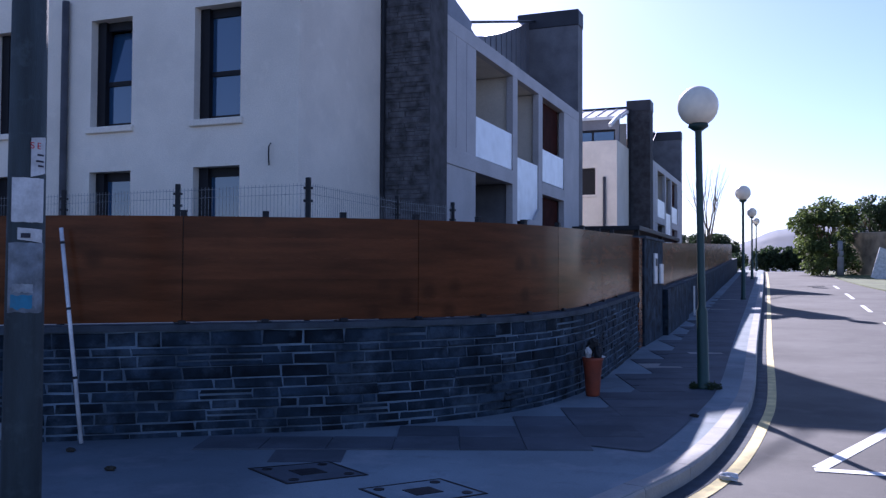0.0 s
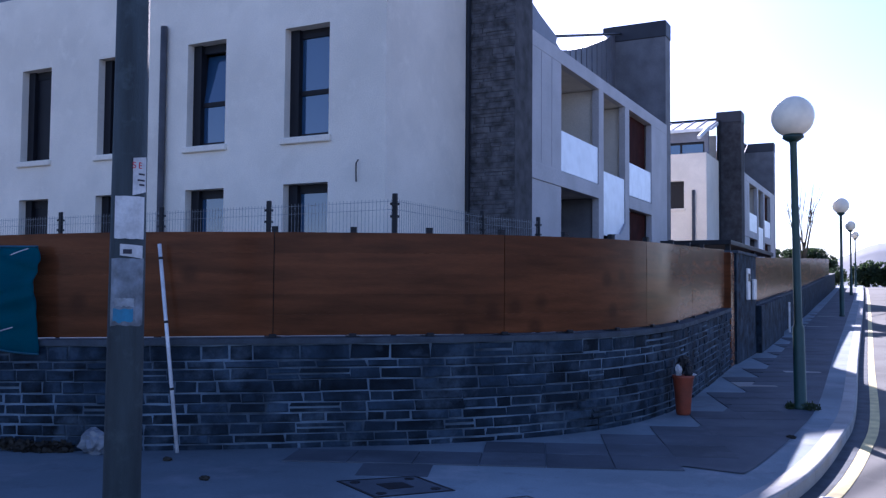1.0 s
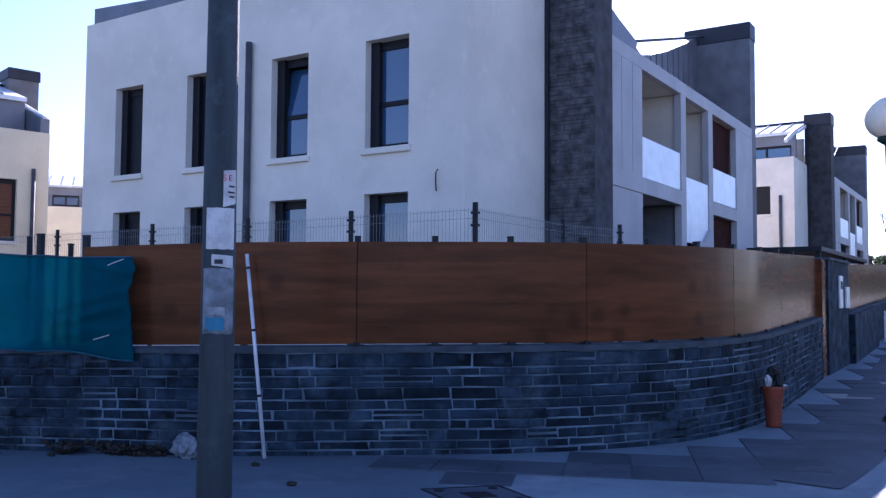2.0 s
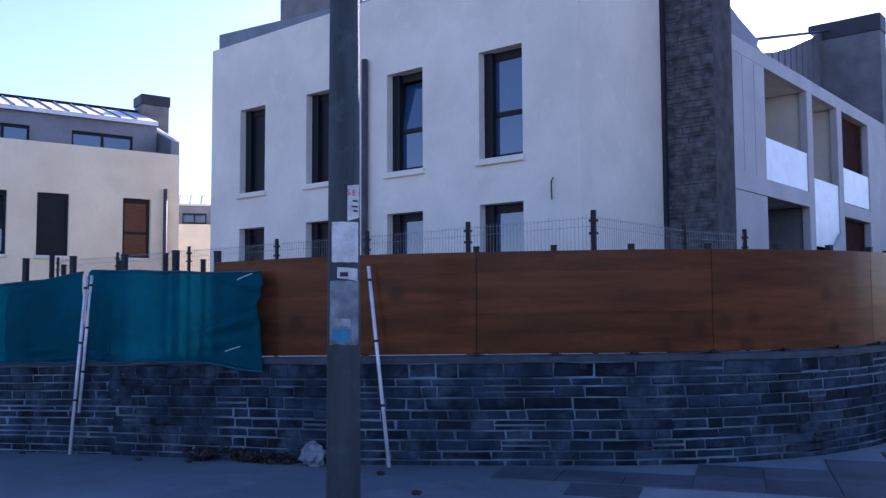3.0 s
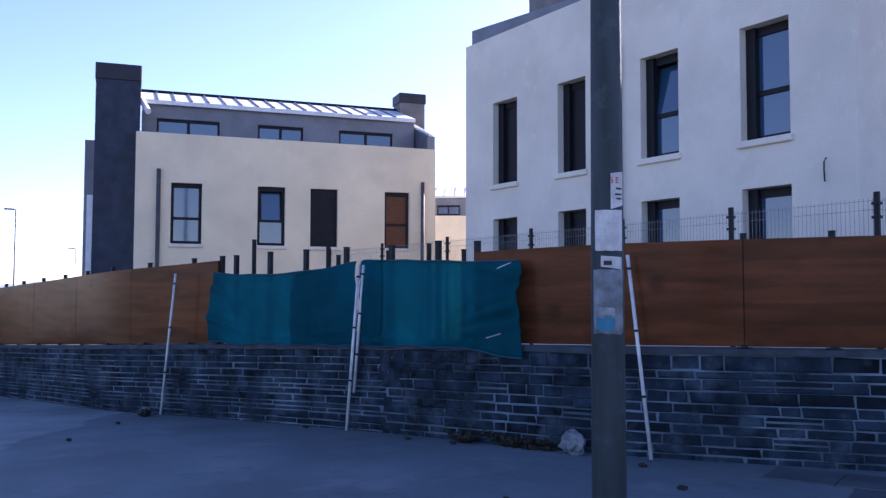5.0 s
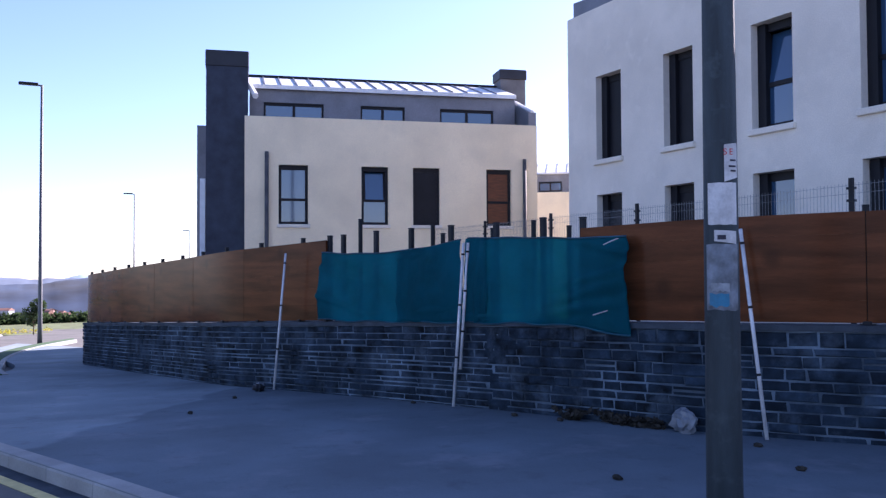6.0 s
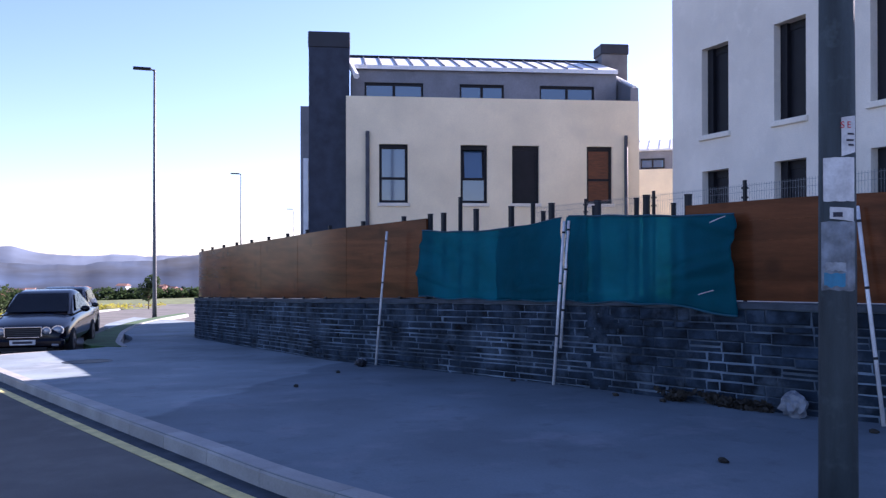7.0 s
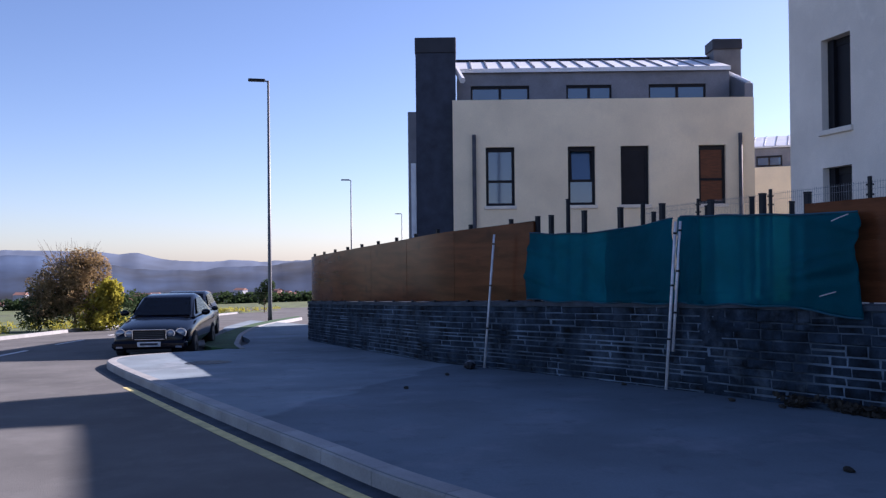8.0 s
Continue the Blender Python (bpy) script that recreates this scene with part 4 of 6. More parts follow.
tarp_thing(25.70, 28.6, (2.05, 1.99, 1.96, 1.98, 2.04), (1.08, 1.05, 1.04, 1.03, 1.03), 3, "teal green mesh tarpaulin hung over a gap in the fence",
           ((0.12, 0.28, -0.55, 0.035, 0.035), (0.1, 0.72, -0.5, 0.025, 0.04), (0.62, 0.9, 0.15, 0.02, 0.03), (0.75, 0.15, 0.12, 0.02, 0.03)), (0.6, 1.0))
tarp_thing(28.66, 31.0, (2.05, 2.02, 1.98, 1.94, 1.93), (1.03, 1.02, 1.02, 0.99, 0.9), 8, "teal green mesh tarpaulin, creased at one end",
           ((0.82, 0.42, 0.75, 0.06, 0.05), (0.9, 0.62, 0.6, 0.04, 0.04), (0.72, 0.2, 0.55, 0.04, 0.05), (0.95, 0.85, -0.5, 0.03, 0.03), (0.1, 0.08, 0.1, 0.02, 0.03)), (0.0, 0.16),
           ((30.86, 1.85, 0.06), (30.72, 1.12, 0.05)))

# ---- wire mesh fence in front of the corner house ----
def mesh_panel(p0, p1, z0, z1, gap=0.055):
    bm = bmesh.new()
    a, b = Vector(p0), Vector(p1)
    L = (b - a).length
    d = (b - a) / L
    nrm = Vector((-d.y, d.x, 0))
    for k in range(int(L / gap) + 1):
        p = a + d * k * gap
        for z, dz in ((z0, z1 - z0),):
            q = [p + nrm * 0.0017 * s + d * 0.0017 * t for s, t in ((-1, -1), (1, -1), (1, 1), (-1, 1))]
            lo, hi = [bm.verts.new((v.x, v.y, z)) for v in q], [bm.verts.new((v.x, v.y, z + dz)) for v in q]
            for i in range(4):
                bm.faces.new((lo[i], lo[(i + 1) % 4], hi[(i + 1) % 4], hi[i]))
    for z in (z0, z1 - 0.03, z1 - 0.13, z1 - 0.55, z1 - 0.65):
        tube([(a.x, a.y, z), (b.x, b.y, z)], 0.003, 4, bm)
    return bm


WIRE = mat("grey_green_wire", (0.22, 0.235, 0.25), 0.5, 0.1, 4, 40, 0.0)
wire_fence = thing("wire_fence", label="dark welded wire mesh fence on steel posts", category="fence")
fence_pts = [(-18.9, 9.1), (-16.4, 9.1), (-13.9, 9.1), (-11.4, 9.1), (-9.3, 9.1), (-7.3, 9.0), (-5.33, 8.9), (-5.35, 11.4), (-5.0, 12.7)]
for a, b in zip(fence_pts, fence_pts[1:]):
    part("wire_mesh", mesh_panel((*a, 0), (*b, 0), 0.9, 2.58), WIRE, wire_fence)["kind"] = "stuff"
for x, y in fence_pts:
    post = part("post", box(x - 0.03, x + 0.03, y - 0.02, y + 0.02, -0.6, 2.64, bevel=0.004), DARK_METAL, wire_fence)
    for z in (2.35, 2.5):
        part("clamp", box(x - 0.045, x + 0.045, y - 0.035, y + 0.035, z, z + 0.03), DARK_METAL, post)

COVER_A = [(-3.95, 5.74), (-3.5, 6.2), (-2.99, 5.9), (-3.4, 5.42)]
COVER_B = [(-2.86, 5.49), (-2.45, 6.0), (-1.98, 5.72), (-2.38, 5.2)]
MANHOLE_LEFT = (-16.85, -0.68)

# ---- markings, kerb and paving ----
def strip(line, o0, o1, lift, base_drop=KERB_STEP):
    return sweep(line, [(o0, lift), (o1, lift), (o1, lift - 0.004), (o0, lift - 0.004)], base=lambda x, y: gz(x, y) - base_drop)


tagged(part("road_marking", strip([p for p in KERB_PTS if p[0] > -14.2 and p[1] < 70], 0.17, 0.28, 0.007), YELLOW), "worn yellow line beside the kerb", "road marking", kind="structure")
# gutter concrete in a dark tone that paints in the shadow under the kerb
tagged(part("gutter", strip([p for p in KERB_PTS if p[0] > -18.3 and p[1] < 70], 0.002, 0.165, 0.0055), COPING), "concrete gutter strip beside the kerb, darkened as kerb shadow", "gutter", kind="structure")


def dash(name, a, b, w=0.12, label="white painted road line"):
    n = max(1, int(math.dist(a, b) / 0.5))
    line = [(a[0] + (b[0] - a[0]) * k / n, a[1] + (b[1] - a[1]) * k / n) for k in range(n + 1)]
    tagged(part(name, strip(line, -w / 2, w / 2, 0.007), WHITE_PAINT), label, "road marking", kind="structure")


dash("road_marking", (0.16, 8.1), (1.35, 11.65), 0.13, "white painted give-way triangle side")
dash("road_marking", (0.12, 8.02), (2.5, 8.22), 0.13, "white painted give-way triangle side")
for a, b in (((2.08, 21.6), (2.05, 24.8)), ((1.98, 28.4), (1.93, 31.4)), ((1.87, 35), (1.8, 38.8)), ((1.7, 43), (1.62, 46))):
    dash("road_marking", a, b)
for a, b in (((-18.0, -6.1), (-20.2, -6.05)), ((-23.2, -5.85), (-25.6, -5.65)), ((-28.6, -5.45), (-31.2, -5.1)), ((-34.5, -4.75), (-37.2, -4.3)), ((-41, -3.6), (-44, -3.0))):
    dash("road_marking", a, b)

def cover(name, pts, drop, label, m, lugs=True):
    """A cast-iron access cover let into the paving: a frame, a plate and lifting lugs."""
    c = thing(name, label=label, category="manhole cover")
    z = lambda x, y: gz(x, y) - drop
    cx, cy = sum(p[0] for p in pts) / len(pts), sum(p[1] for p in pts) / len(pts)
    grow = lambda k: [(cx + (x - cx) * k, cy + (y - cy) * k) for x, y in pts]
    outer, inner = grow(1.0), grow(0.94)
    bm = bmesh.new()
    n = len(pts)
    vo, vi = [bm.verts.new((x, y, z(x, y) + 0.006)) for x, y in outer], [bm.verts.new((x, y, z(x, y) + 0.006)) for x, y in inner]
    wo = [bm.verts.new((x, y, z(x, y) - 0.02)) for x, y in outer]
    for k in range(n):
        bm.faces.new((vo[k], vo[(k + 1) % n], vi[(k + 1) % n], vi[k]))
        bm.faces.new((vo[k], wo[k], wo[(k + 1) % n], vo[(k + 1) % n]))
    part("frame", bm, DARK_METAL, c)
    part("plate", prism(grow(0.925), lambda x, y: z(x, y) - 0.02, lambda x, y: z(x, y) + 0.004), m, c)
    if lugs:
        sx = grow(0.32)
        part("badge", prism(sx, lambda x, y: z(x, y) + 0.003, lambda x, y: z(x, y) + 0.008), DARK_METAL, c)
        for p in grow(0.68):
            part("lug", prism([(p[0] + 0.04 * math.cos(a), p[1] + 0.04 * math.sin(a)) for a in [k * math.pi / 4 for k in range(8)]], lambda x, y: z(x, y) + 0.003, lambda x, y: z(x, y) + 0.009), DARK_METAL, c)
    return c


cover("access_cover", COVER_A, 0.0, "square cast-iron access cover in the pavement", SLATE_TILE)
cover("access_cover", COVER_B, 0.0, "square concrete-filled access cover in the pavement", CONCRETE)
ring = lambda cx, cy, r: [(cx + r * math.cos(k * math.pi / 10), cy + r * math.sin(k * math.pi / 10)) for k in range(20)]
cover("manhole_cover", ring(*MANHOLE_LEFT, 0.42), 0.0, "round dark iron manhole cover in the pavement", DARK_METAL, False)
cover("manhole_cover", ring(0.83, 45.4, 0.4), KERB_STEP - 0.005, "round dark iron manhole cover in the road", DARK_METAL, False)

# ---- gate, street wall and carport up the street ----
UP_LINE = spline([(-2.62, 18.6), (-2.72, 24), (-2.85, 32), (-3.3, 45), (-4.0, 66)], 0.5)
up_wall = thing("street_wall", label="low dark slate wall running up the street", category="wall", kind="structure")
part("core", sweep(UP_LINE, [(0, -0.2), (0, 0.93), (-0.3, 0.93), (-0.3, -0.2)]), STONE_FAR, up_wall)
part("coping", sweep(UP_LINE, [(0.02, 0.93), (0.02, 0.98), (-0.32, 0.98), (-0.32, 0.93)]), COPING, up_wall)
block = [p for p in UP_LINE if p[1] < 23.4]
part("projecting_base", sweep(block, [(0.12, -0.2), (0.12, 0.95), (0.003, 0.95), (0.003, -0.2)]), STONE_FAR, up_wall)
def at_up(s):
    i = max(0, min(len(UP_LINE) - 2, int(s / 0.5)))
    f = s / 0.5 - i
    return tuple(a + (b - a) * f for a, b in zip(UP_LINE[i], UP_LINE[i + 1]))


fence_run([3.0 * k + 0.02 for k in range(14)], 0.99, 1.93, "brown wood-grain panel fence running up the street", at_up, 4)

gate_pier = thing("gate_pier", label="dark slate gate pier with a grey intercom plate", category="gate pier")
part("pier", prism([(-2.98, 16.4), (-2.63, 16.4), (-2.6, 18.55), (-2.95, 18.55)], lambda x, y: gz(x, y) - 0.1, 2.2), STONE_FAR, gate_pier)
part("capstone", prism([(-3.01, 16.37), (-2.6, 16.37), (-2.57, 18.58), (-2.98, 18.58)], 2.2, 2.25), COPING, gate_pier)
plate = part("intercom", box(-2.62, -2.585, 17.4, 17.75, 1.35, 1.95, bevel=0.006), GALV, gate_pier, "grey metal intercom plate")
part("screen", box(-2.584, -2.578, 17.47, 17.68, 1.7, 1.85), DARK_METAL, plate)
part("letter_box", box(-2.6, -2.56, 18.0, 18.4, 1.35, 1.75, bevel=0.006), GALV, gate_pier, "grey metal letter box")
tagged(part("gate_post", box(-2.85, -2.66, 15.98, 16.34, 0.1, 2.2, bevel=0.008), WOOD), "brown painted gate post beside the pier", "gate post")
tagged(part("meter_strip", box(-2.50, -2.47, 23.35, 23.5, 0.5, 1.25), PAPER), "white vertical plate on the street wall", "plate")

carport = thing("carport", label="flat dark carport roof behind the fence", category="carport")
part("roof_slab", box(-5.0, -3.4, 20.5, 28, 2.57, 2.68, bevel=0.01), DARK_METAL, carport)
for x, y in ((-3.5, 20.7), (-3.5, 24.5), (-3.5, 27.8), (-4.9, 20.7), (-4.9, 27.8)):
    part("column", box(x - 0.05, x + 0.05, y - 0.05, y + 0.05, 0, 2.569), DARK_METAL, carport)


def apron(line, offsets, lift, left=False, step=2.0):
    """A sheet that spreads from a plan line to one side over the ground, with a raised edge."""
    bm = bmesh.new()
    side = -1 if left else 1
    rows = []
    for x, y, tx, ty, nx, ny in frames(spline(line, step)):
        pts = [(x + side * nx * o, y + side * ny * o) for o in offsets]
        rows.append([bm.verts.new((x, y, gz(x, y) - 0.4))] + [bm.verts.new((p, q, gz(p, q) + lift)) for p, q in pts])
    for a, b in zip(rows, rows[1:]):
        for k in range(len(a) - 1):
            bm.faces.new((a[k], b[k], b[k + 1], a[k + 1]))
    return bm


# ---- plants ----
def leaf_cloud(lobes, count, size, seed, flat=0.6):
    """Many small leaf blades scattered over uneven lobes, with gaps."""
    rng = random.Random(seed)
    verts, faces = [], []
    for _ in range(count):
        cx, cy, cz, rx, ry, rz = rng.choice(lobes)
        while True:
            u = Vector((rng.uniform(-1, 1), rng.uniform(-1, 1), rng.uniform(-1, 1)))
            if 0.25 < u.length < 1:
                break
        u = u * (0.55 + 0.45 * u.length) if rng.random() < 0.7 else u
        p = Vector((cx + u.x * rx, cy + u.y * ry, cz + u.z * rz))
        if noise.noise(p * (1.6 / max(rx, 0.5))) < -0.12:
            continue
        a = Vector((rng.gauss(0, 1), rng.gauss(0, 1), rng.gauss(0, 1))).normalized()
        b = a.orthogonal().normalized()
        s = size * rng.uniform(0.6, 1.4)
        k = len(verts)
        verts += [tuple(p - a * s), tuple(p + b * s * flat), tuple(p + a * s), tuple(p - b * s * flat)]
        faces.append((k, k + 1, k + 2, k + 3))
    return verts, faces


def cloud_part(name, lobes, count, size, seed, material, parent, label="", flat=0.6):
    verts, faces = leaf_cloud(lobes, count, size, seed, flat)
    me = bpy.data.meshes.new(name)
    me.from_pydata(verts, [], faces)
    me.materials.append(material)
    ob = new(name, me)
    ob.parent = parent
    if label:
        ob["label"] = label
    return ob


def limbs(height, spread, n, seed, r=0.06, lean=0.0):
    rng = random.Random(seed)
    bm = bmesh.new()
    tube([(0, 0, -0.1), (0.02, 0.01, height * 0.25), (lean * 0.3, 0, height * 0.45)], [r, r * 0.8, r * 0.6], 8, bm)
    for k in range(n):
        a = 2 * math.pi * k / n + rng.uniform(-0.4, 0.4)
        z0 = height * rng.uniform(0.15, 0.45)
        s = spread * rng.uniform(0.5, 1)
        mid = (math.cos(a) * s * 0.4 + lean * 0.4, math.sin(a) * s * 0.4, z0 + (height - z0) * 0.45)
        end = (math.cos(a) * s + lean, math.sin(a) * s, height * rng.uniform(0.75, 1.0))
        tube([(lean * 0.2, 0, z0), mid, end], [r * 0.5, r * 0.3, r * 0.08], 5, bm)
        for _ in range(3):
            e2 = tuple(m + rng.uniform(-0.35, 0.35) * s for m in mid[:2]) + (mid[2] + (height - z0) * rng.uniform(0.2, 0.5),)
            tube([mid, e2], [r * 0.22, r * 0.05], 4, bm)
    return bm


def bush(x, y):
    b = thing("bush", pose(x, y, gz(x, y) - 0.15), "leafy roadside bush, brown twigs with yellow-green leaves", "bush")
    part("trunk", limbs(4.1, 1.7, 30, 5, 0.045), TWIG, b)
    cloud_part("brown_crown", [(0, 0, 2.2, 1.5, 1.6, 1.5), (0, -0.9, 1.6, 1.2, 1.2, 1.4), (0.3, 0.5, 2.6, 1.1, 1.1, 1.0), (0.6, -0.2, 1.2, 1.3, 1.6, 1.1)], 15000, 0.085, 11, DRY_LEAF, b, "dense straw-brown twigs and dry leaves", 0.3)
    cloud_part("green_crown", [(0.5, 1.3, 1.2, 1.0, 0.8, 1.1), (0.8, 1.6, 1.6, 0.7, 0.55, 0.8), (0.4, 0.9, 0.6, 1.3, 1.2, 0.7)], 5000, 0.09, 12, LEAF_YELLOW, b, "yellow-green leaves")
    cloud_part("dark_crown", [(-0.3, -1.3, 1.2, 1.1, 0.9, 1.1), (0, -1.2, 0.8, 1.2, 1.2, 0.8), (0.2, 2.0, 1.0, 1.0, 0.9, 1.0), (-0.4, 0.2, 1.5, 1.2, 1.4, 1.0)], 4500, 0.08, 13, LEAF, b, "dark leaves")


bush(-41.0, -7.0)


def tree(x, y, height, width, seed, label, m=None):
    t = thing("tree", pose(x, y, gz(x, y) - 0.15), label, "tree", "trees beside the street")
    part("trunk", limbs(height * 0.85, width * 0.4, 9, seed, 0.12), TWIG, t)
    rng = random.Random(seed)
    lobes = [(rng.uniform(-0.34, 0.34) * width, rng.uniform(-0.34, 0.34) * width, height * rng.uniform(0.07, 0.84), width * rng.uniform(0.16, 0.27), width * rng.uniform(0.16, 0.27), height * rng.uniform(0.10, 0.18)) for _ in range(18)]
    cloud_part("crown", lobes, 15000, 0.11, seed, m or LEAF, t)


LEAF_GREEN = mat("green_leaves", (0.12, 0.16, 0.045), 0.7, 0.4, 2, 20, 0.3)
add_glow_through(LEAF_GREEN, 0.45)
tree(1.75, 62.5, 5.3, 4.3, 21, "green leafy tree at the roadside", LEAF_GREEN)
tree(4.9, 67, 6.0, 5.6, 22, "dark evergreen tree behind the roadside wall")
tree(9.6, 64, 6.3, 6.0, 23, "dark evergreen tree behind the roadside wall")
stone_post = thing("stone_post", pose(2.5, 60.6, gz(2.5, 60.6) - 0.1), "pale rough stone post under the roadside tree", "post")
part("shaft", tube([(0, 0, 0), (0.03, 0, 1.2), (0.0, 0, 2.2)], [0.22, 0.19, 0.15], 9), KERB, stone_post, smooth=True)
for i, (x, y) in enumerate(((-1.2, 82), (-3.2, 84), (0.9, 83), (2.4, 80), (-5.2, 80))):
    b = thing("shrub", pose(x, y, gz(x, y) - 0.3), "dark green shrub at the end of the street", "shrub", "shrubs at the end of the street")
    part("trunk", limbs(1.6, 0.9, 7, 40 + i, 0.04), TWIG, b)
    cloud_part("crown", [(0, 0, 0.9, 1.4, 1.3, 0.8), (0.5, 0.2, 1.2, 0.8, 0.8, 0.7)], 1500, 0.11, 50 + i, LEAF, b)

street_hedge = thing("hedge", label="dense dark green hedge across the end of the street", category="hedge")
rng = random.Random(61)
cloud_part("foliage", [(-3.0 + 0.42 * k, 79.5 + rng.uniform(-0.5, 0.5), gz(0, 79) + 0.95, 0.75, 0.8, rng.uniform(0.85, 1.25)) for k in range(15)], 16000, 0.13, 62, LEAF, street_hedge)
tree(-6.6, 92, 4.6, 4.0, 25, "dark leafy tree behind the fence at the street end")
tree(-11.0, 95, 5.0, 4.5, 26, "dark leafy tree behind the fence at the street end")

bare = thing("bare_tree", pose(-4.3, 47, gz(-4, 47)), "leafless young tree behind the fence", "tree")
part("trunk", limbs(6.2, 1.5, 12, 77, 0.07), TWIG, bare)

# verge, rubble wall and board on the far side of the street
verge = apron([(1.5, 84), (1.7, 72), (1.95, 60), (2.5, 50), (3.3, 42), (4.6, 35), (6.5, 30), (10, 27)], (0, 0.5, 2, 5, 12, 30, 60), -0.07, left=True)
tagged(part("verge", verge, GRASS), "rough green grass verge", "grass", kind="structure")
rubble_wall = thing("rubble_wall", label="brown earth-coloured wall beside the verge", category="wall", kind="structure")
EARTH = mat("earth_wall", (0.34, 0.28, 0.19), 0.9, 0.3, 1.5, 20, 0.6)
part("core", sweep(spline([(3.0, 63.5), (4.2, 60.8), (6.5, 58.5), (12, 56)], 0.7), [(0, -0.3), (-0.05, 2.6), (-0.4, 2.65), (-0.45, -0.3)]), EARTH, rubble_wall)
slab = thing("leaning_board", pose(4.15, 54.2, gz(4.15, 54.2) - 0.1, 0, 0, 20), "white board leaning on the verge", "board")
bm = box(-0.42, 0.42, -0.04, 0.04, 0, 1.75, bevel=0.01)
bmesh.ops.rotate(bm, verts=bm.verts, cent=(0, 0, 0), matrix=Matrix.Rotation(radians(17), 3, "Y"))
part("panel", bm, PAPER, slab)


# ---- tall lamps on the side street ----
def tall_lamp(x, y, top, w):
    z = gz(x, y) - 0.15
    l = thing("street_lamp", pose(x, y, z, 0, 0, 0), "tall slender grey street lamp with a flat head", "street lamp", "tall lamps on the side street")
    H = top - z
    part("column", tube([(0, 0, 0), (0, 0, 1.2), (0, 0, H)], [0.12, 0.10, 0.055], 12), LAMP_GREY, l, smooth=True)
    part("arm", tube([(0, 0, H - 0.05), (0, -0.25, H)], 0.04, 8), LAMP_GREY, l)
    part("head", box(-0.16, 0.16, -1.0, -0.15, H - 0.05, H + 0.07, bevel=0.03), DARK_METAL, l)


tall_lamp(-45.3, 1.55, 10.55, 1)
tall_lamp(-89.4, 11.5, 9.5, 1)
tall_lamp(-127.9, 24.1, 8.0, 1)

# ---- side street greenery and distance ----
INNER_EDGE = spline([(-20.9, -0.1), (-22.6, -0.22), (-24.4, -0.19), (-29.1, -0.04), (-35.1, 0.53), (-41.9, 1.72), (-49.4, 3.46)], 1.0)
OUTER_EDGE = spline([(-52.1, 3.5), (-46.8, 2.1), (-38.6, 0.45), (-31.2, -0.45), (-26.4, -0.82), (-22.8, -0.95), (-21.4, -0.7)], 1.0)
island = prism(INNER_EDGE + OUTER_EDGE, lambda x, y: gz(x, y) - 0.3, lambda x, y: gz(x, y) + 0.02)
tagged(part("island_kerb", sweep(INNER_EDGE, [(0.0, -0.2), (0.0, 0.025), (0.12, 0.025), (0.16, -0.2)]), KERB), "pale kerb curving round the lawn strip", "kerb", kind="structure")
tagged(part("grass_strip", island, mat("lawn", (0.03, 0.085, 0.02), 0.9, 0.3, 2, 40, 0.5)), "dark green lawn strip beside the pavement", "grass", kind="structure")
field = apron([(-20, -12.6), (-26, -10.4), (-33, -8.3), (-44.4, -6.1), (-58, -3.3), (-73, 0), (-84, 5.0), (-100, 11), (-130, 26), (-170, 45), (-230, 75)], (0, 0.4, 1.5, 4, 9, 18, 35, 70, 140, 400, 1300), -0.1, left=True, step=3.0)
tagged(part("field", field, GRASS), "rough green grass beside the side street", "grass", kind="structure")
far_kerb = sweep(spline([(-20, -12.5), (-26, -10.3), (-33, -8.2), (-44.4, -6.0), (-58, -3.2), (-73, 0.1)], 1.0), [(0, -0.3), (0, 0.0), (0.14, 0.0), (0.14, -0.3)])
tagged(part("far_kerb", far_kerb, KERB), "pale concrete kerb along the grass", "kerb", kind="structure")
hedge = thing("hedge", label="long dark clipped hedge across the field", category="hedge")
rng = random.Random(4)
cloud_part("foliage", [(-96 - 0.3 * k, -22 + 1.1 * k + rng.uniform(-0.4, 0.4), gz(-96 - 0.3 * k, 0) + 0.35, 1.4, 1.2, rng.uniform(0.7, 0.95)) for k in range(78)], 30000, 0.2, 31, LEAF, hedge)
round_bush = thing("bush", pose(-74, 2.2, gz(-74, 2) - 0.1), "small round dark bush beside the road", "bush")
part("trunk", limbs(2.2, 0.8, 8, 9, 0.05), TWIG, round_bush)
cloud_part("crown", [(0, 0, 1.5, 0.9, 0.9, 0.9), (0.2, 0.3, 2.2, 0.6, 0.6, 0.6)], 1800, 0.1, 32, LEAF, round_bush)
tufts = tagged(new("grass_tufts"), "uneven tufts of green and yellow grass", "grass", kind="stuff")
rng = random.Random(6)
edge = [p for p in spline([(-33, -8.6), (-44.4, -6.5), (-58, -3.8), (-73, -0.7), (-84, 4.2)], 0.6)]
cloud_part("blades", [(x + rng.uniform(-4, 0), y - rng.uniform(0, 5), gz(x, y) - 0.05, 0.5, 0.5, 0.25) for x, y in edge for _ in range(2)], 6000, 0.13, 33, LEAF_YELLOW, tufts, "", 0.25)

